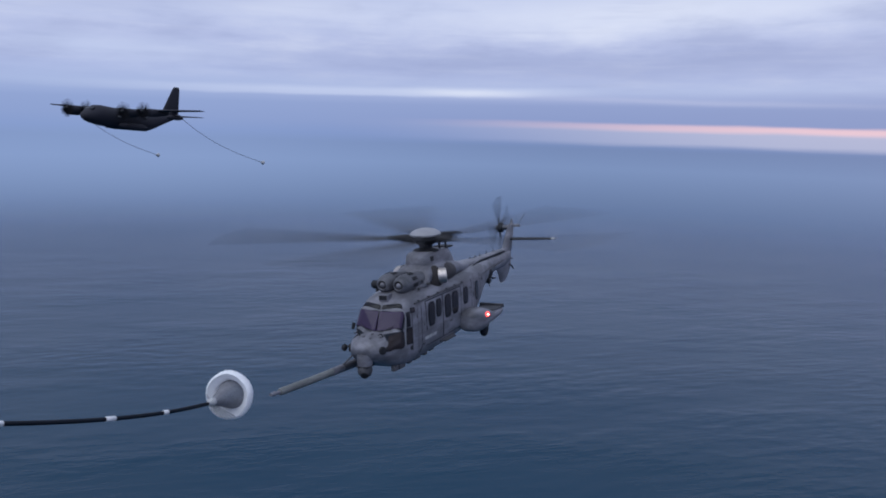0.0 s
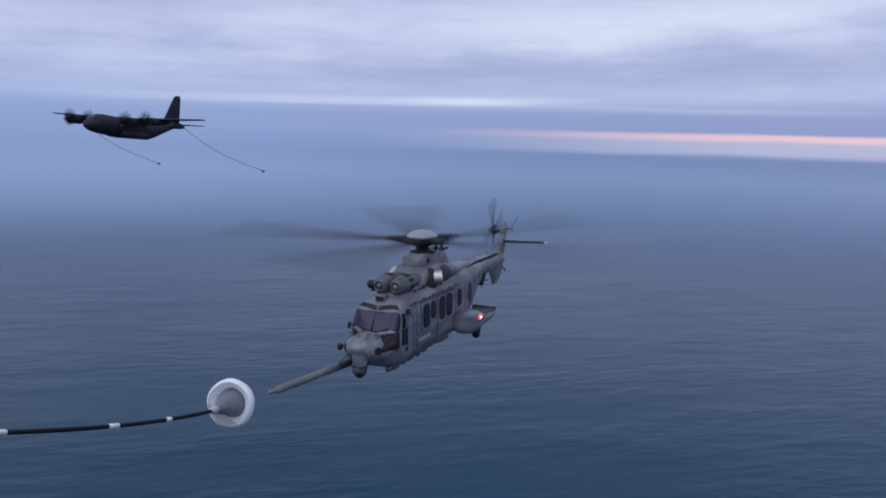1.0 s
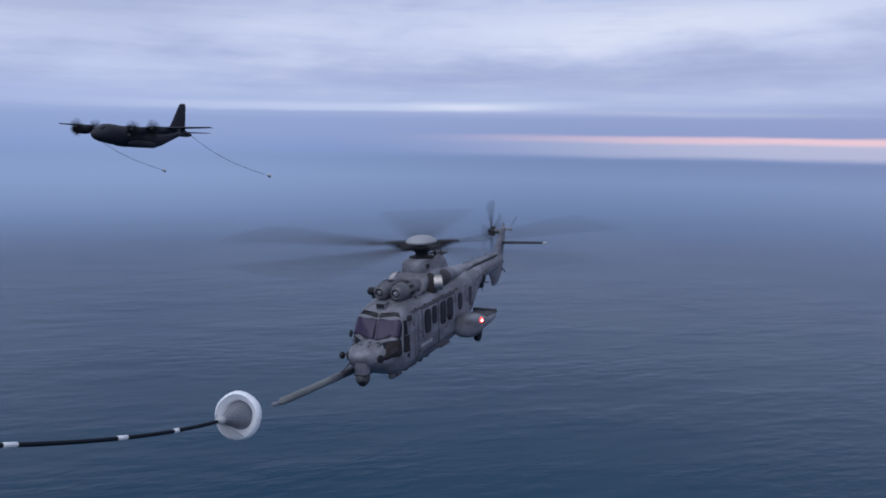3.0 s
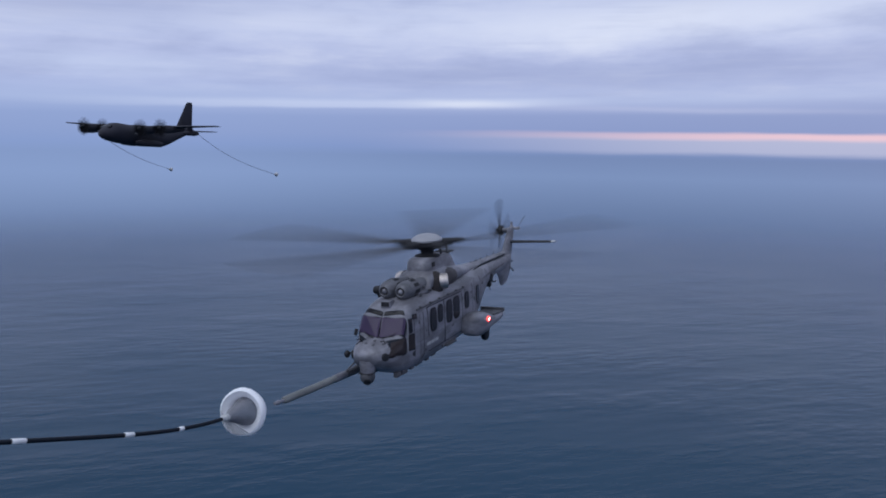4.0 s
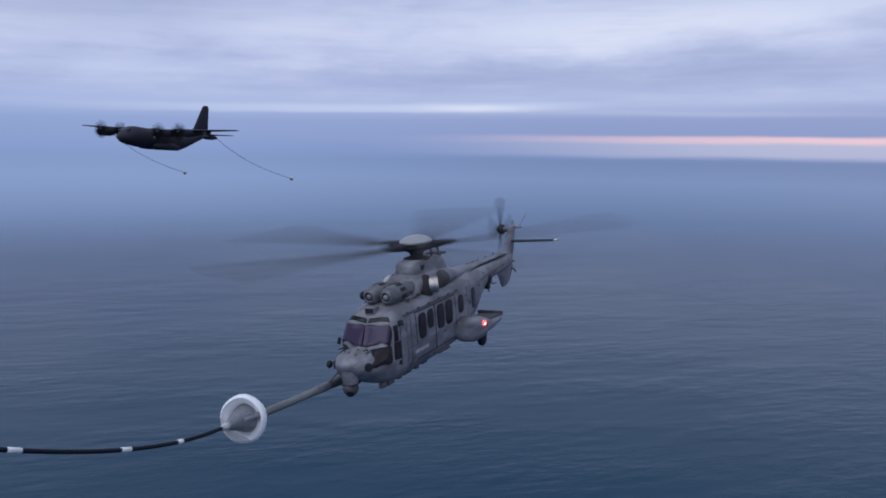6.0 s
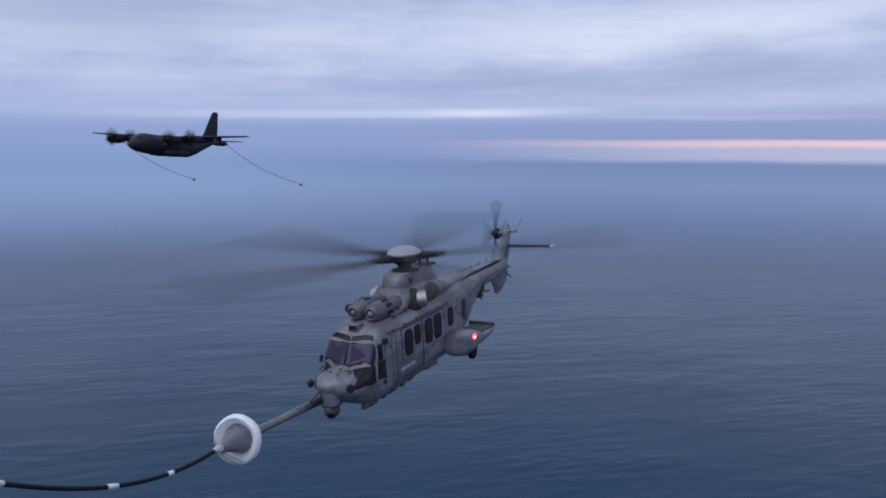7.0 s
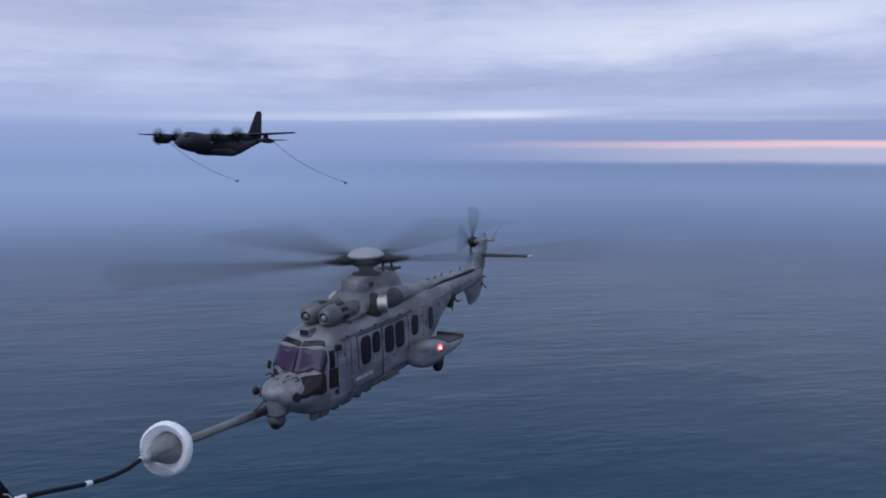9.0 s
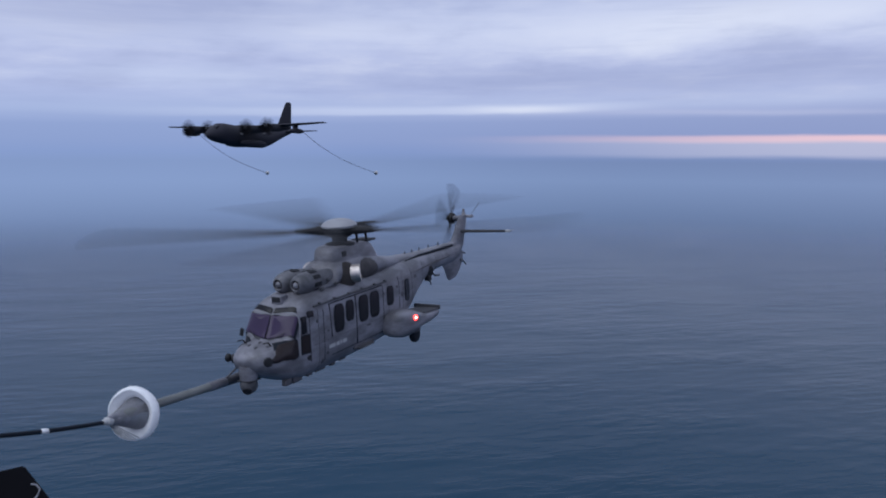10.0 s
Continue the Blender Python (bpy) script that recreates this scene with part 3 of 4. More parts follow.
        for quad in (rect(3.1, -3.2, 1.30, 1.312), rect(-1.35, -1.365, 0.6, 2.4), rect(-2.45, -2.465, 0.9, 2.5), rect(-3.3, -3.315, 1.3, 2.6), rect(-4.6, -4.615, 1.8, 2.7), rect(-6.2, -6.215, 2.1, 2.7), rect(2.86, 2.845, 0.5, 2.4), rect(-3.3, -8.2, 2.42, 2.43)):
            bm = bmesh.new()
            patch(bm, quad, 0.1, 0.004, s, 0.02)
            part("panel_line", bm, GREY_DARK, body)
        for x, z, w, h in ((2.42, 1.56, 0.10, 0.07), (2.5, 0.85, 0.12, 0.10), (2.95, 1.95, 0.08, 0.12), (-0.95, 1.2, 0.16, 0.06), (0.12, 1.22, 0.22, 0.05), (-1.0, 2.05, 0.07, 0.10), (-1.95, 2.12, 0.10, 0.10), (-2.3, 1.75, 0.12, 0.16), (-3.6, 2.2, 0.18, 0.12), (2.75, 0.62, 0.1, 0.16)):
            bm = bmesh.new()
            patch(bm, rect(x, x - w, z, z + h), 0.4, 0.012, s, 0.02)
            part("hatch", bm, GREY_DARK, body)
        for x in (2.7, 1.9, 1.1, 0.3, -0.5, -1.2):
            bm = bmesh.new()
            box(bm, s(x, 2.52, 0.03), (0.10, 0.07, 0.07), bevel=0.015)
            part("rail_bracket", bm, GREY_DARK, body)
        bm = bmesh.new()
        tube(bm, [s(3.0, 2.47, 0.02), s(0.6, 2.49, 0.02), s(-1.3, 2.49, 0.02)], 0.035, 8)
        part("door_rail", bm, GREY_DARK, heli)
        # side writing, too small to read: plain bars
        for a, b in ((2.36, 2.02), (1.96, 1.80), (1.74, 1.66), (1.60, 1.38)):
            bm = bmesh.new()
            patch(bm, rect(a, b, 1.01, 1.12), 0.15, 0.005, s, 0.0)
            part("lettering_bar", bm, GREY_LIGHT, body)
        bm = bmesh.new()
        patch(bm, rect(3.44, 3.26, 0.90, 1.06), 0.9, 0.008, s, 0.02)
        part("round_vent", bm, BLACK, body)
        bm = bmesh.new()
        lathe(bm, s(4.86, 1.22, -0.03), (0.6, side, 0), [(0, 0.14), (0.07, 0.13), (0.08, 0.04)], 16)
        part("landing_light", bm, BLACK, heli)
        # step and skid rail along the belly
        bm = bmesh.new()
        tube(bm, [(0.9, side * 0.93, 0.62), (-0.35, side * 0.93, 0.62)], 0.04, 8)
        box(bm, (0.3, side * 1.0, 0.60), (0.9, 0.2, 0.05), bevel=0.01)
        part("boarding_step", bm, GREY_DARK, heli)
    # belly antennas and dispenser
    for x, w, d in ((4.15, 0.30, 0.14), (3.72, 0.42, 0.18), (3.1, 0.26, 0.16), (2.55, 0.50, 0.14), (1.85, 0.22, 0.20), (1.3, 0.34, 0.12)):
        bm = bmesh.new()
        box(bm, (x, 0.68, 0.43), (w, 0.16, d + 0.04), bevel=0.03)
        part("belly_fairing", bm, GREY_DARK, heli)
    for x, y in ((4.82, 0.12), (4.70, -0.22), (4.62, 0.40), (4.45, -0.02)):
        bm = bmesh.new()
        patch(bm, [(x, y - 0.04), (x, y + 0.04), (x - 0.12, y + 0.03), (x - 0.12, y - 0.03)], 0.3, 0.012, hull_top)
        part("nose_vent", bm, GREY_DARK, body)
    bm = bmesh.new()
    lathe(bm, (-5.55, 0.38, 2.1), (0, 1, -0.3), [(0, 0.26), (0.1, 0.27), (0.16, 0.2), (0.17, 0.03)], 14)
    box(bm, (-5.45, 0.45, 1.86), (0.34, 0.2, 0.22), (0, 0, 10), 0.03)
    part("flare_dispenser", bm, BLACK, heli)
    for path in (((-5.7, 0.25, 1.9), (-5.9, 0.3, 1.62), (-5.95, 0.3, 1.5)), ((-6.2, 0.25, 1.95), (-6.4, 0.3, 1.78), (-6.75, 0.3, 1.76)), ((-9.35, 0.05, 2.0), (-9.7, 0.05, 1.88), (-9.95, 0.05, 1.7)), ((-9.45, 0.02, 2.35), (-9.95, 0.02, 2.2))):
        bm = bmesh.new()
        tube(bm, path, 0.035, 8)
        part("antenna_hook", bm, GREY_DARK, heli)
    # sensor turret under the nose
    bm = bmesh.new()
    lathe(bm, (5.0, 0, 1.10), (0, 0, -1), [(0, 0.26), (0.14, 0.275), (0.30, 0.265), (0.40, 0.25), (0.43, 0.22)], 22)
    turret = part("sensor_turret", bm, GREY, heli)
    bm = bmesh.new()
    ball(bm, (5.02, 0, 0.54), (0.255, 0.255, 0.27), 22)
    part("turret_ball", bm, GREY_DARK, turret)
    bm = bmesh.new()
    box(bm, (5.0, 0, 0.68), (0.50, 0.50, 0.03), bevel=0.01)
    part("turret_gap", bm, BLACK, turret)
    bm = bmesh.new()
    lathe(bm, (5.16, 0.06, 0.42), (0.8, 0.3, -0.5), [(0, 0.14), (0.06, 0.13), (0.07, 0.03)], 14)
    part("lens", bm, BLACK, turret)
    # refuelling probe
    bm = bmesh.new()
    tube(bm, [(2.2, -1.05, 0.42), (2.6, -1.04, 0.44), (4.3, -0.97, 0.455), (5.0, -0.92, 0.51)], [0.08, 0.15, 0.15, 0.13], 18)
    probe = part("refuelling_probe", bm, GREY_DARK, heli)
    bm = bmesh.new()
    tube(bm, [(4.95, -0.925, 0.505), (5.0, -0.92, 0.51), (5.7, -0.87, 0.573), (5.75, -0.865, 0.577)], [0.11, 0.135, 0.135, 0.11], 18)
    part("probe_sleeve", bm, GREY, probe, "pale worn sleeve")
    bm = bmesh.new()
    tube(bm, [(5.7, -0.87, 0.573), (7.2, -0.76, 0.71), (8.82, -0.65, 0.875), (8.92, -0.645, 0.886)], [0.12, 0.118, 0.115, 0.09], 18)
    part("probe_tube", bm, OLIVE, probe, "olive grey tube")
    bm = bmesh.new()
    tube(bm, [(8.88, -0.645, 0.87), (9.15, -0.63, 0.915), (9.2, -0.62, 0.92), (9.39, -0.61, 0.95)], [0.055, 0.05, 0.075, 0.05], 14)
    part("probe_nozzle", bm, GREY, probe)
    bm = bmesh.new()
    tube(bm, [(4.7, -0.62, 0.95), (5.0, -0.92, 0.58)], 0.03, 8)
    part("probe_brace", bm, GREY_DARK, probe)
    # nose details: mirror, wipers, pitot tubes, roof box, aerials
    bm = bmesh.new()
    tube(bm, [(4.6, -0.6, 1.2), (4.75, -0.92, 1.22)], 0.03, 8)
    ball(bm, (4.76, -0.93, 1.18), (0.12, 0.10, 0.13), 12)
    part("searchlight", bm, BLACK, heli)
    for side in (1, -1):
        bm = bmesh.new()
        tube(bm, [hull_top(4.22, side * 0.16, 0.02), hull_top(4.17, side * 0.34, 0.04), hull_top(4.03, side * 0.62, 0.045)], 0.013, 6)
        part("wiper", bm, BLACK, heli)
        bm = bmesh.new()
        tube(bm, [hull_top(4.5, side * 0.45, -0.02), hull_top(4.5, side * 0.45, 0.10), hull_top(4.5, side * 0.45, 0.10) + Vector((0.22, 0, 0.02))], 0.02, 8)
        part("pitot_tube", bm, BLACK, heli)
        if side > 0:
            continue
        bm = bmesh.new()
        box(bm, (4.1, side * 0.93, 1.80), (0.05, 0.12, 0.24), (side * 15, 0, 0), 0.015)
        part("door_mirror", bm, BLACK, heli)
    bm = bmesh.new()
    box(bm, (3.36, -0.02, 2.72), (0.36, 0.36, 0.24), bevel=0.03)
    roof = part("roof_sensor_box", bm, GREY, heli)
    bm = bmesh.new()
    box(bm, (3.545, -0.02, 2.73), (0.02, 0.30, 0.16))
    part("sensor_window", bm, BLACK, roof)
    # black tubes that draw the shadow line under the tail shaft's cover
    for side in (1, -1):
        bm = bmesh.new()
        tube(bm, [(-3.5, side * 0.50, 2.83), (-5.0, side * 0.31, 2.83), (-7.0, side * 0.22, 2.80), (-8.3, side * 0.18, 2.79)], [0.03, 0.05, 0.05, 0.04], 8)
        part("shaft_cover_shade", bm, RUBBER, body)
    for x in (-4.3, -4.9, -5.5, -6.3, -7.2):
        bm = bmesh.new()
        foil(bm, [((x, 0, 2.86), (x - 0.16, 0, 2.86), 0.03, (0, 1, 0)), ((x - 0.06, 0, 3.06), (x - 0.16, 0, 3.06), 0.02, (0, 1, 0))], 4)
        part("antenna", bm, GREY_DARK, heli)
    bm = bmesh.new()
    lathe(bm, (-9.95, 0, 3.9), (0, 0, 1), [(0, 0.11), (0.08, 0.10), (0.14, 0.06), (0.28, 0.05), (0.32, 0.01)], 12)
    tube(bm, [(-9.6, 0.0, 3.85), (-9.65, -0.35, 3.82)], 0.1, 10)
    box(bm, (-10.1, 0.12, 3.86), (0.22, 0.5, 0.12), bevel=0.03)
    part("tail_cap", bm, GREY, heli)
    bm = bmesh.new()
    tube(bm, [(-10.15, 0.25, 3.9), (-10.6, 0.5, 4.45)], 0.012, 5)
    part("whip_antenna", bm, GREY_DARK, heli)
    # main rotor: hub, five blades, pale cap
    bm = bmesh.new()
    lathe(bm, (0, 0, -0.12), (0, 0, 1), [(-0.12, 0.2), (-0.05, 0.40), (0.1, 0.56), (0.24, 0.56), (0.28, 0.3)], 20)
    for k in range(5):
        a = radians(72 * k)
        tube(bm, [(0.3 * math.cos(a), 0.3 * math.sin(a), 0.03), (0.75 * math.cos(a), 0.75 * math.sin(a), 0.05), (1.5 * math.cos(a), 1.5 * math.sin(a), 0.08)], [0.15, 0.15, 0.08], 10)
    rotor = part("main_rotor", bm, BLACK, heli)
    rotor.location = (0, 0, 4.40)
    for k in range(5):
        bm = bmesh.new()
        foil(bm, [((1.0, -0.10, 0.06), (1.0, 0.12, 0.05), 0.07, (0, 0, 1)), ((1.9, -0.28, 0.10), (1.9, 0.36, 0.04), 0.07, (0, 0, 1)),
                  ((7.4, -0.28, 0.36), (7.4, 0.36, 0.34), 0.05, (0, 0, 1)), ((8.1, -0.02, 0.40), (8.1, 0.34, 0.36), 0.03, (0, 0, 1))], 6)
        b = part("blade", bm, BLACK, rotor)
        b.matrix_basis = pose(0, 0, 0, 0, 0, 72 * k)
    bm = bmesh.new()
    lathe(bm, (0, 0, 0.14), (0, 0, 1), [(0, 0.60), (0.06, 0.61), (0.14, 0.54), (0.22, 0.40), (0.27, 0.20), (0.285, 0.02)], 28)
    part("rotor_cap", bm, CAP, rotor, "pale domed rotor cap")
    return heli, rotor, tail_rotor


helicopter, main_rotor, tail_rotor = make_helicopter()


# ---- the second tanker, far off ----
def make_tanker():
    plane = thing("tanker_aircraft", "dark grey four-engined turboprop tanker trailing two hoses", "aircraft")
    bm = bmesh.new()
    rings = []
    for x, zc, w, h in ((11.3, -2.2, 0.25, 0.25), (11.0, -2.15, 0.8, 0.75), (10.2, -2.05, 1.35, 1.2), (9.2, -1.85, 1.75, 1.6), (8.2, -1.6, 2.0, 1.95), (6.5, -1.55, 2.15, 2.12), (0, -1.5, 2.15, 2.15),
                        (-6.5, -1.5, 2.15, 2.15), (-8.5, -1.2, 2.08, 1.9), (-11.5, -0.55, 1.75, 1.4), (-14.5, 0.05, 1.2, 0.95), (-17, 0.45, 0.7, 0.6), (-18.3, 0.6, 0.2, 0.25)):
        zc += 0.075 * max(x, 0)
        rings.append([(x, w * math.cos(2 * math.pi * k / 24), zc + h * math.sin(2 * math.pi * k / 24)) for k in range(24)])
    loft(bm, rings)
    body = part("fuselage", bm, TANKER, plane, smooth=60)
    bm = bmesh.new()
    box(bm, (9.35, 0, 0.02), (1.0, 2.2, 0.55), (0, 32, 0), 0.1)
    part("cockpit_glazing", bm, PANE, body)
    # bulge where the wings meet over the fuselage, and dark aerials along the spine
    bm = bmesh.new()
    rings = []
    for x, w, t in ((3.6, 0.9, 0.50), (2.6, 1.5, 0.85), (0.5, 1.8, 1.0), (-2.0, 1.7, 0.92), (-3.8, 1.1, 0.62), (-4.6, 0.4, 0.45)):
        rings.append([(x, w * math.cos(2 * math.pi * k / 16), 0.1 + (t - 0.1) * math.sin(2 * math.pi * k / 16)) for k in range(16)])
    loft(bm, rings)
    part("wing_root_fairing", bm, TANKER, plane)
    for x, h in ((-5.2, 0.35), (-6.2, 0.5), (-8.0, 0.35)):
        z = 0.62
        bm = bmesh.new()
        foil(bm, [((x, 0, z - 0.4), (x - 0.7, 0, z - 0.4), 0.1, (0, 1, 0)), ((x - 0.15, 0, z + h - 0.2), (x - 0.6, 0, z + h - 0.2), 0.06, (0, 1, 0))], 4)
        part("spine_antenna", bm, TANKER, body)
    for x, z in ((2.2, -0.55), (-4.5, -0.6)):
        bm = bmesh.new()
        box(bm, (x, 2.12, z), (0.7, 0.10, 0.22), bevel=0.02)
        part("marking", bm, TANKER_LIGHT, body)
    for side in (1, -1):
        bm = bmesh.new()
        rings = []
        for x, w, h in ((3.5, 0.2, 0.2), (2.6, 0.6, 0.6), (0, 0.8, 0.8), (-3, 0.75, 0.75), (-5, 0.2, 0.25)):
            rings.append([(x, side * 2.1 + w * math.cos(2 * math.pi * k / 14), -2.85 + h * math.sin(2 * math.pi * k / 14)) for k in range(14)])
        loft(bm, rings)
        part("gear_fairing", bm, TANKER, plane)
        bm = bmesh.new()
        box(bm, (3.2, side * 2.15, -1.0), (0.9, 0.06, 0.35), bevel=0.02)
        part("marking", bm, TANKER_LIGHT, body)
        bm = bmesh.new()
        foil(bm, [((2.3, 0, 0.35), (-2.6, 0, 0.3), 0.75, (0, 0, 1)), ((2.1, side * 7, 0.62), (-2.4, side * 7, 0.55), 0.62, (0, 0, 1)), ((0.7, side * 20.1, 1.1), (-1.7, side * 20.1, 1.05), 0.25, (0, 0, 1))])
        part("wing", bm, TANKER, plane)
        bm = bmesh.new()
        foil(bm, [((-13.6, 0, 0.35), (-17.6, 0, 0.35), 0.45, (0, 0, 1)), ((-15.0, side * 8, 0.40), (-17.0, side * 8, 0.40), 0.18, (0, 0, 1))])
        part("tailplane", bm, TANKER, plane)
        bm = bmesh.new()
        lathe(bm, (2.6, side * 13.8, -0.55), (-1, 0, 0), [(0, 0.05), (0.4, 0.34), (1.2, 0.5), (3.6, 0.5), (4.6, 0.32), (4.9, 0.22)], 16)
        box(bm, (0.6, side * 13.8, 0.15), (1.8, 0.16, 1.0), bevel=0.03)
        part("refuelling_pod", bm, TANKER, plane)
        # trailing hose, streaming back and down
        bm = bmesh.new()
        a, b = Vector((-2.2, side * 13.8, -0.6)), Vector((-29.3, side * 15.9, -9.1))
        tube(bm, [a.lerp(b, f) + Vector((0, 0, -2.1 * 4 * f * (1 - f) * (0.75 - 0.35 * f))) for f in [k / 16 for k in range(17)]], 0.048, 8)
        h = part("trailing_hose", bm, RUBBER, plane, "dark hose streaming behind the wing pod")
        bm = bmesh.new()
        lathe(bm, b + Vector((0.7, 0, 0.1)), (-1, 0, -0.12), [(0, 0.08), (0.35, 0.14), (1.0, 0.45), (1.15, 0.52), (1.3, 0.42), (1.1, 0.34)], 16, caps=False)
        part("drogue", bm, GREY_LIGHT, h, "pale grey drogue basket")
    bm = bmesh.new()
    foil(bm, [((-9.5, 0, 0.7), (-15.6, 0, 0.7), 0.2, (0, 1, 0)), ((-12.3, 0, 1.6), (-17.7, 0, 0.9), 0.6, (0, 1, 0)), ((-15.4, 0, 6.6), (-17.9, 0, 6.6), 0.35, (0, 1, 0)), ((-16.0, 0, 7.15), (-17.6, 0, 7.2), 0.15, (0, 1, 0))])
    part("tail_fin", bm, TANKER, plane)
    props = []
    for y, z in ((4.95, 0.0), (10.15, 0.2), (-4.95, 0.0), (-10.15, 0.2)):
        bm = bmesh.new()
        rings = []
        for x, w, h, zc in ((5.0, 0.42, 0.45, 0.05), (4.6, 0.52, 0.7, -0.1), (3.5, 0.6, 0.85, -0.12), (1.5, 0.6, 0.8, -0.05), (-1.5, 0.45, 0.5, 0.1), (-3.0, 0.15, 0.2, 0.2)):
            rings.append([(x, y + w * math.cos(2 * math.pi * k / 16), z + zc + h * math.sin(2 * math.pi * k / 16)) for k in range(16)])
        loft(bm, rings)
        part("engine_nacelle", bm, TANKER, plane)
        bm = bmesh.new()
        lathe(bm, (0, 0, 0), (1, 0, 0), [(-0.35, 0.38), (0.1, 0.38), (0.5, 0.25), (0.75, 0.04)], 14)
        prop = part("propeller", bm, BLACK, plane)
        prop.location = (5.35, y, z + 0.05)
        for k in range(6):
            bm = bmesh.new()
            foil(bm, [((0.12, 0.28, 0.3), (-0.12, -0.28, 0.3), 0.1, (1, -1, 0)), ((0.20, 0.52, 0.9), (-0.18, -0.46, 0.9), 0.06, (1, -1, 0)), ((0.10, 0.36, 1.55), (-0.12, -0.30, 1.55), 0.04, (1, -0.7, 0)), ((0.05, 0.16, 1.95), (-0.06, -0.14, 2.0), 0.03, (1, -0.5, 0))], 4)
            b = part("blade", bm, DOOR_BLACK, prop)
            b.matrix_basis = pose(0, 0, 0, 60 * k, 0, 0)
        props.append(prop)
    return plane, props


tanker, propellers = make_tanker()


# ---- drogue and hose of the camera's own tanker ----
# drogue space: origin at the hose coupling, x forwards, the basket opens backwards
def make_drogue():
    d = thing("refuelling_drogue", "white fabric refuelling drogue with open ribbed basket", "drogue")
    bm = bmesh.new()
    lathe(bm, (0.05, 0, 0), (-1, 0, 0), [(0, 0.055), (0.04, 0.075), (0.12, 0.075), (0.14, 0.105), (0.28, 0.11), (0.34, 0.09), (0.36, 0.05)], 18)
    part("coupling", bm, GREY_LIGHT, d, "pale metal coupling collar")
    for k in range(60):
        a = 2 * math.pi * k / 60
        c, s = math.cos(a), math.sin(a)
        bm = bmesh.new()
        e = Vector((0, -s, c))
        o = Vector((0, c, s))
        rings = []
        for x, r, w in ((-0.26, 0.09, 0.0042), (-0.7, 0.22, 0.0082), (-1.10, 0.34, 0.0125), (-1.29, 0.40, 0.014)):
            p = Vector((x, 0, 0)) + o * r
            rings.append([p + e * w, p + e * w + o * 0.012, p - e * w + o * 0.012, p - e * w])
        loft(bm, rings)
        part("rib", bm, RIB, d)
    for k in range(14):
        a = radians(180 + 9 * k)
        c, s = math.cos(a), math.sin(a)
        bm = bmesh.new()
        e = Vector((0, -s, c))
        o = Vector((0, c, s))
        rings = []
        for x, r, w in ((-0.34, 0.13, 0.006), (-0.62, 0.35, 0.009), (-0.92, 0.55, 0.012), (-1.08, 0.655, 0.012)):
            p = Vector((x, 0, 0)) + o * r
            rings.append([p + e * w, p + e * w + o * 0.01, p - e * w + o * 0.01, p - e * w])
        loft(bm, rings)
        part("suspension_tape", bm, RIB, d)
    bm = bmesh.new()
    prof = [(1.02, 0.605), (1.025, 0.62), (1.06, 0.655), (1.11, 0.68), (1.19, 0.685), (1.28, 0.665), (1.335, 0.60), (1.34, 0.52), (1.32, 0.43), (1.27, 0.405), (1.20, 0.42), (1.14, 0.49), (1.09, 0.55), (1.05, 0.590), (1.03, 0.600), (1.02, 0.605)]
    lathe(bm, (0, 0, 0), (-1, 0, 0), prof, 84, caps=False, wobble=lambda f, x: 1 + 0.022 * abs(math.cos(14 * f)) + 0.012 * math.sin(5 * f + 3 * x))
    part("canopy", bm, FABRIC, d, "puffed white ring-shaped canopy", smooth=180)
    return d


PIECE = 0.4
PIECES = 56
# height of the hose over the coupling, forwards along it: coefficients of u, u2, u3, u4, time by time
HOSE_TIMES = [0, 0.5, 1, 1.5, 2, 2.5, 4, 4.5, 5, 5.5, 7, 7.5, 8, 8.5, 9, 9.5, 10]
HOSE_1 = [0.113, 0.090, 0.129, 0.140, 0.129, 0.139, 0.083, 0.166, 0.105, 0.086, -0.122, -0.182, -0.202, -0.264, -0.263, 0.113, 0.151]
HOSE_2 = [0.0283, 0.0394, 0.0232, 0.0223, 0.0252, 0.0149, 0.0472, 0.0100, 0.0368, 0.0365, 0.0717, 0.0221, -0.0037, 0.0354, 0.2344, 0.1793, 0.0187]
HOSE_3 = [-0.00166, -0.00345, -0.00134, -0.00139, -0.00167, -0.00001, -0.00441, 0.00045, -0.00307, -0.00230, -0.00200, 0.00650, 0.01156, 0.00739, -0.04142, -0.03882, -0.00003]
HOSE_4 = [0.000045, 0.000105, 0.000039, 0.000043, 0.000050, -0.000005, 0.000134, -0.000018, 0.000092, 0.000060, -0.000007, -0.000285, -0.000461, -0.000346, 0.001462, 0.001422, -0.000013]


def hose_nodes(t):
    """Joints of the hose at even steps along it, from the coupling forwards."""
    c = [float(between(HOSE_TIMES, h, t)) for h in (HOSE_1, HOSE_2, HOSE_3, HOSE_4)]
    nodes, u, z, along = [Vector((0.02, 0, 0))], 0.02, 0.0, 0.0
    while len(nodes) <= PIECES:
        u2 = u + 0.02
        v = min(u2, 23.0)
        z2 = c[0] * v + c[1] * v**2 + c[2] * v**3 + c[3] * v**4
        along += math.hypot(u2 - u, z2 - z)
        u, z = u2, z2
        if along >= PIECE * len(nodes):
            nodes.append(Vector((u, 0, z)))
    return nodes


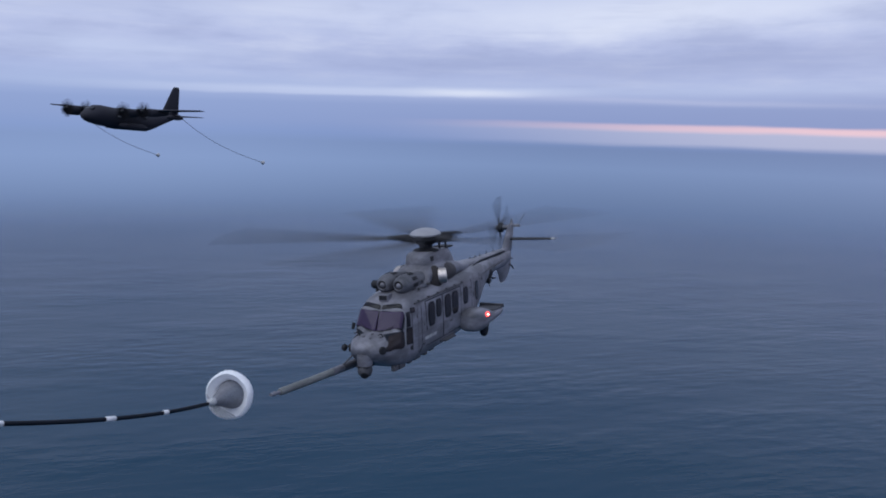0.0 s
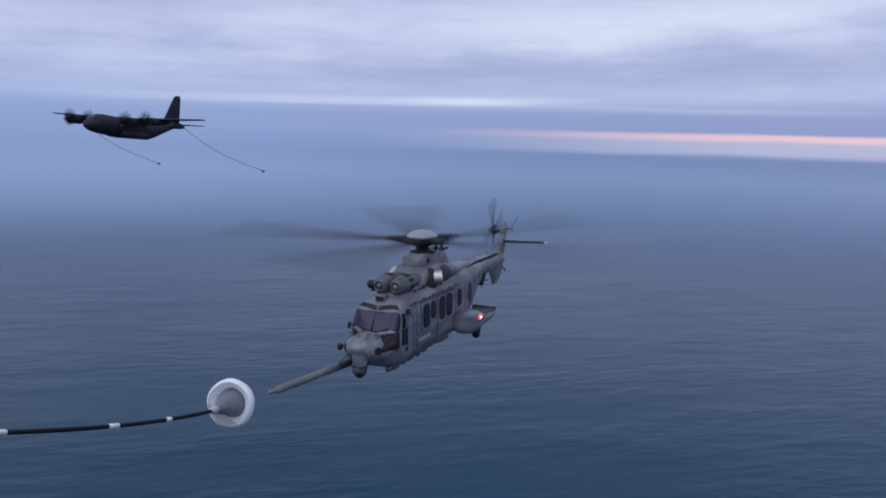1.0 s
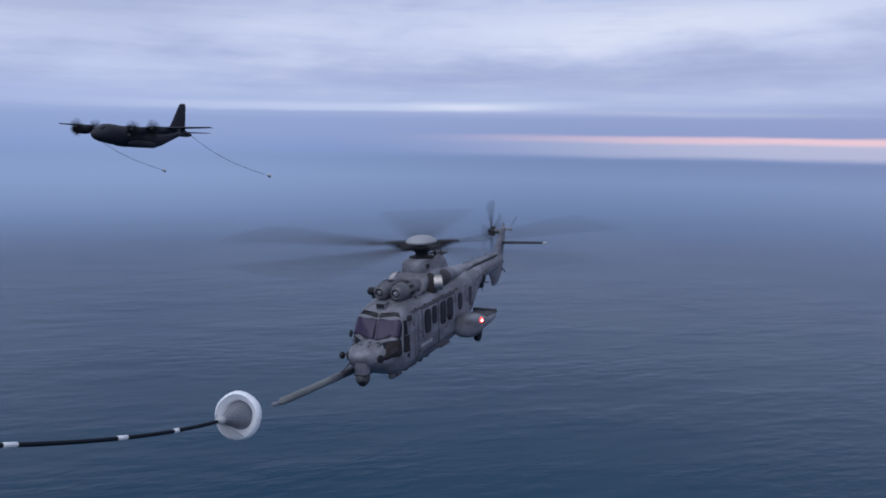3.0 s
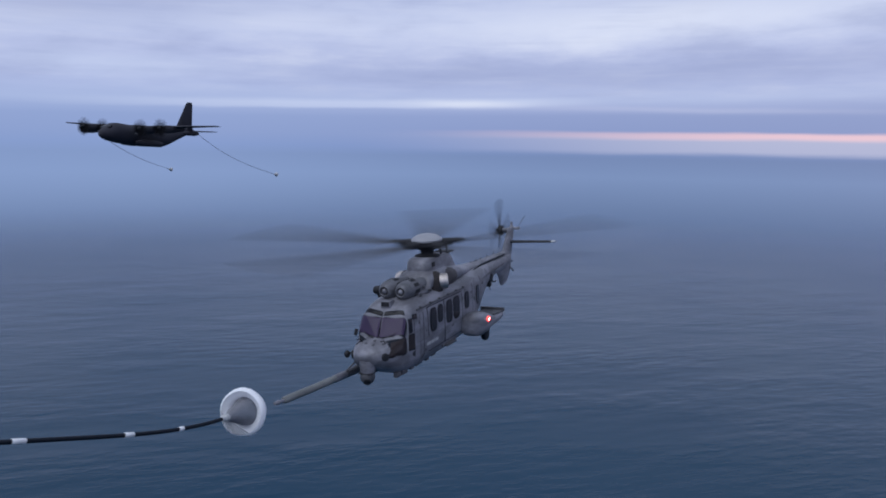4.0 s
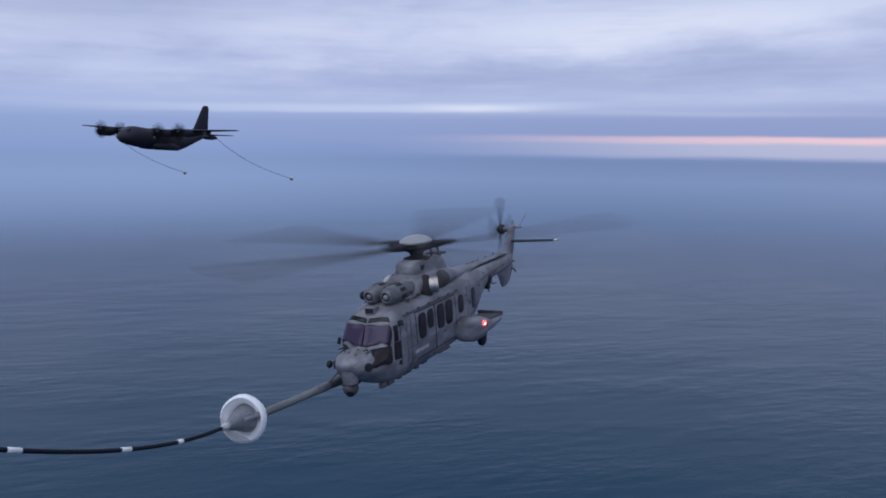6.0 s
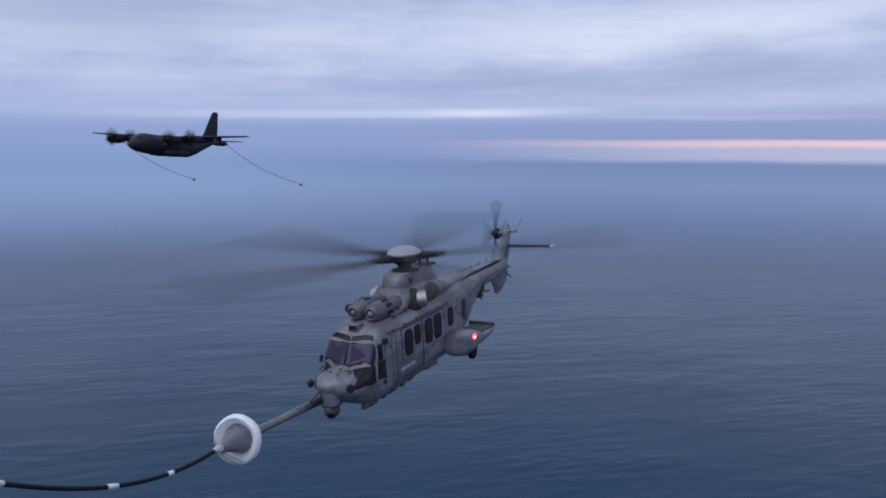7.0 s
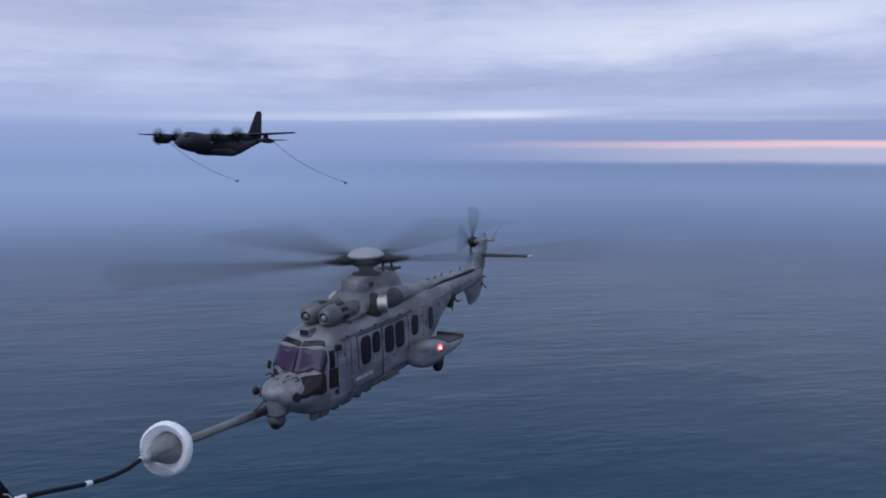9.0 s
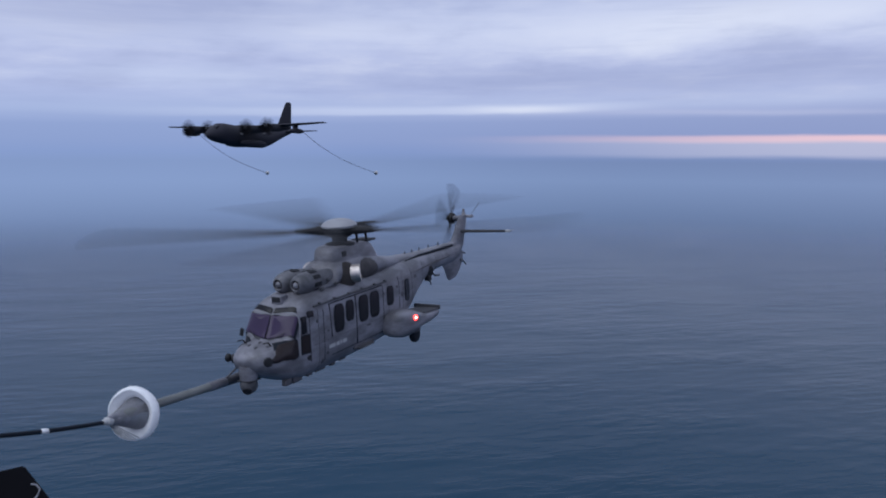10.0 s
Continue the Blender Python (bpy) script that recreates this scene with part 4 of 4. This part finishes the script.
def make_hose():
    h = thing("refuelling_hose", "black rubber refuelling hose with white bands", "hose")
    pieces = []
    bm = bmesh.new()
    r = 0.052
    tube(bm, [(-0.045, 0, 0), (-0.03, 0, 0), (0, 0, 0), (PIECE, 0, 0), (PIECE + 0.03, 0, 0), (PIECE + 0.045, 0, 0)], [0.02, 0.042, r, r, 0.042, 0.02], 12)
    first = part("hose_piece", bm, RUBBER, h, smooth=60)
    for k in range(PIECES):
        ob = first if k == 0 else first.copy()
        if k:
            scene.collection.objects.link(ob)
        pieces.append(ob)
    for at, length in ((1.58, 0.18), (3.35, 0.30), (6.3, 0.34), (9.4, 0.36), (12.6, 0.36)):
        k = int(at / PIECE)
        bm = bmesh.new()
        s = at - k * PIECE - length / 2
        tube(bm, [(s, 0, 0), (s + 0.01, 0, 0), (s + length - 0.01, 0, 0), (s + length, 0, 0)], [0.053, 0.060, 0.060, 0.053], 14)
        part("band", bm, BAND, pieces[k], "white painted band")
    return h, pieces


drogue = make_drogue()
hose, hose_pieces = make_hose()


# ---- edge of the open door beside the camera ----
def make_door_edge():
    e = thing("door_deflector", "black door-side deflector panel with pale edge seal", "aircraft panel")
    bm = bmesh.new()
    a, b, c, d, f, g = (Vector(p) for p in ((-0.90, 0.87, -0.46), (-0.689, 1.01, -0.441), (-0.666, 1.026, -0.439), (-0.628, 1.027, -0.491), (-0.55, 0.98, -0.62), (-0.90, 0.80, -0.66)))
    n = Vector((-0.35, 0.90, -0.2)).normalized() * 0.010
    loft(bm, [[p for p in (a, b, c, d, f, g)], [p + n for p in (a, b, c, d, f, g)]])
    bmesh.ops.bevel(bm, geom=list(bm.edges), offset=0.002, segments=2, affect="EDGES")
    part("panel", bm, DOOR_BLACK, e)
    bm = bmesh.new()
    tube(bm, [(-0.647, 1.012, -0.458), (-0.641, 1.015, -0.460), (-0.636, 1.015, -0.466), (-0.637, 1.011, -0.473), (-0.641, 1.005, -0.480)], 0.0014, 8)
    part("edge_seal", bm, RIB, e)
    return e


door_edge = make_door_edge()


# ---- what moves ----
# the main rotor turns eleven blades on in every half second, and creeps a little further
ROTOR_STEP = 52.8
CREEP_TIMES, CREEP = [0, 2, 4, 5.5, 7, 8.5, 9.5, 10], [2.0, -9.0, -18.0, -24.0, -27.0, -35.0, -43.0, -52.0]


def motions():
    walk(helicopter, glide([
        (0, pose(-0.42, 30.44, -8.28, 3.4, 1.0, -114.1)), (0.5, pose(-0.53, 30.64, -8.13, 2.9, 0.7, -113.5)), (1, pose(-0.73, 30.84, -8.06, 0.7, 1.1, -113.2)),
        (1.5, pose(-0.86, 31.13, -8.09, -0.5, 1.9, -113.5)), (2, pose(-0.88, 31.37, -8.14, -0.3, 2.7, -112.7)), (2.5, pose(-0.80, 31.04, -8.04, 1.1, 2.4, -112.5)),
        (4, pose(-0.42, 30.70, -8.08, 2.2, 1.8, -114.0)), (4.5, pose(-0.43, 30.28, -7.93, 2.1, 2.3, -113.8)), (5, pose(-0.47, 30.07, -7.90, 3.2, 2.5, -114.3)),
        (5.5, pose(-0.64, 29.62, -7.79, 4.3, 2.0, -115.0)), (7, pose(-1.63, 28.19, -7.91, 1.4, 3.9, -115.3)), (7.5, pose(-1.96, 27.48, -7.94, 3.4, 2.2, -115.0)),
        (8, pose(-2.48, 27.18, -8.09, 2.7, -0.4, -115.7)), (8.5, pose(-3.14, 26.71, -8.03, 0.2, -0.5, -115.0)), (9, pose(-3.65, 26.28, -7.75, 0.4, 1.9, -113.9)),
        (9.5, pose(-4.31, 26.22, -7.31, 0.8, 2.9, -112.8)), (10, pose(-5.22, 26.33, -6.95, 1.4, 2.0, -112.1))]))
    walk(tanker, glide([
        (0, pose(-69.8, 172.6, 3.3, -1.2, -2.2, -110.8)), (0.5, pose(-69.6, 172.9, 3.5, -1.4, -2.1, -110.6)), (1, pose(-69.9, 173.9, 3.5, -1.4, -2.0, -110.6)),
        (1.5, pose(-69.8, 174.4, 3.6, -1.3, -1.7, -110.7)), (2, pose(-69.6, 174.4, 3.4, -1.0, -1.5, -110.1)), (2.5, pose(-69.2, 174.4, 3.5, -0.8, -1.2, -110.2)),
        (4, pose(-66.5, 173.8, 3.2, -0.9, -1.3, -110.5)), (4.5, pose(-65.9, 173.1, 3.3, -0.8, -1.4, -110.4)), (5, pose(-65.0, 172.6, 3.5, -1.3, -1.4, -110.1)),
        (5.5, pose(-64.5, 172.7, 3.5, -1.5, -1.4, -109.9)), (7, pose(-63.0, 172.1, 3.6, -1.3, -1.2, -109.4)), (7.5, pose(-61.7, 171.8, 3.5, -0.9, -1.1, -108.6)),
        (8, pose(-60.4, 171.0, 3.6, -0.6, -1.3, -109.1)), (8.5, pose(-59.2, 170.8, 4.2, -0.3, -1.3, -109.3)), (9, pose(-57.2, 169.7, 4.4, 0.0, -1.4, -109.5)),
        (9.5, pose(-55.3, 168.5, 4.8, 0.4, -1.4, -109.5)), (10, pose(-55.0, 167.6, 5.1, 0.8, -1.1, -110.0))]))
    walk(drogue, glide([
        (0, pose(-6.14, 20.39, -7.23, 0, -6.9, -101.8)), (0.5, pose(-6.10, 20.46, -7.20, 0, -6.8, -100.7)), (1, pose(-6.09, 20.49, -7.21, 0, -7.8, -100.3)),
        (1.5, pose(-6.08, 20.53, -7.25, 0, -7.5, -100.4)), (2, pose(-6.06, 20.56, -7.31, 0, -6.8, -101.4)), (2.5, pose(-6.03, 20.63, -7.33, 0, -10.7, -101.9)),
        (4, pose(-5.94, 20.83, -7.40, 0, -9.1, -103.5)), (4.5, pose(-5.92, 20.88, -7.44, 0, -8.8, -102.3)), (5, pose(-5.94, 20.82, -7.36, 0, -7.8, -102.1)),
        (5.5, pose(-5.98, 20.75, -7.31, 0, -7.7, -102.7)), (7, pose(-6.25, 19.82, -7.63, 0, -4.9, -103.5)), (7.5, pose(-6.54, 19.14, -7.40, 0, -10.7, -103.3)),
        (8, pose(-7.19, 18.81, -7.17, 0, -6.9, -105.3)), (8.5, pose(-7.67, 18.34, -7.07, 0, -6.6, -103.7)), (9, pose(-8.00, 17.91, -7.15, 0, -8.1, -97.1)),
        (9.5, pose(-8.56, 17.66, -6.91, 0, -7.0, -100.6)), (10, pose(-9.39, 17.70, -6.40, 0, -8.1, -99.0))]))
    walk(hose, glide([
        (0, pose(-6.14, 20.39, -7.23, 0, 0, -114)), (0.5, pose(-6.10, 20.46, -7.20, 0, 0, -114)), (1, pose(-6.09, 20.49, -7.21, 0, 0, -114)),
        (1.5, pose(-6.08, 20.53, -7.25, 0, 0, -114)), (2, pose(-6.06, 20.56, -7.31, 0, 0, -114)), (2.5, pose(-6.03, 20.63, -7.33, 0, 0, -114)),
        (4, pose(-5.94, 20.83, -7.40, 0, 0, -114)), (4.5, pose(-5.92, 20.88, -7.44, 0, 0, -114)), (5, pose(-5.94, 20.82, -7.36, 0, 0, -114)),
        (5.5, pose(-5.98, 20.75, -7.31, 0, 0, -114)), (7, pose(-6.25, 19.82, -7.63, 0, 0, -114)), (7.5, pose(-6.54, 19.14, -7.40, 0, 0, -114)),
        (8, pose(-7.19, 18.81, -7.17, 0, 0, -114)), (8.5, pose(-7.67, 18.34, -7.07, 0, 0, -114)), (9, pose(-8.00, 17.91, -7.15, 0, 0, -110)),
        (9.5, pose(-8.56, 17.66, -6.91, 0, 0, -105)), (10, pose(-9.39, 17.70, -6.40, 0, 0, -112))]))
    walk(door_edge, glide([(0, pose(0, 0, 0)), (SECONDS, pose(0, 0, 0))]))
    # hose pieces, chained from joint to joint
    times = [k / 10 for k in range(int(SECONDS * 10) + 1)]
    chains = [hose_nodes(t) for t in times]
    for k, piece in enumerate(hose_pieces):
        rows = []
        for t, nodes in zip(times, chains):
            d = nodes[k + 1] - nodes[k]
            rows.append((t, pose(*nodes[k], 0, -math.degrees(math.atan2(d.z, d.x)), 0)))
        walk(piece, rows)
    # rotors turn on at every frame
    steps = range(frame(SECONDS))
    walk(main_rotor, [(k / FPS, pose(0, 0, 4.40, 0, 2.0, 0) @ pose(0, 0, 0, 0, 0, float(between(CREEP_TIMES, CREEP, k / FPS)) - ROTOR_STEP * k)) for k in steps])
    walk(tail_rotor, [(k / FPS, pose(-9.88, -0.62, 3.77, 0, 15 + 89.9 * k, 0)) for k in steps])
    for i, prop in enumerate(propellers):
        x, y, z = prop.location
        walk(prop, [(k / FPS, pose(x, y, z, 20 * i - 86 * k, 0, 0)) for k in steps])


motions()
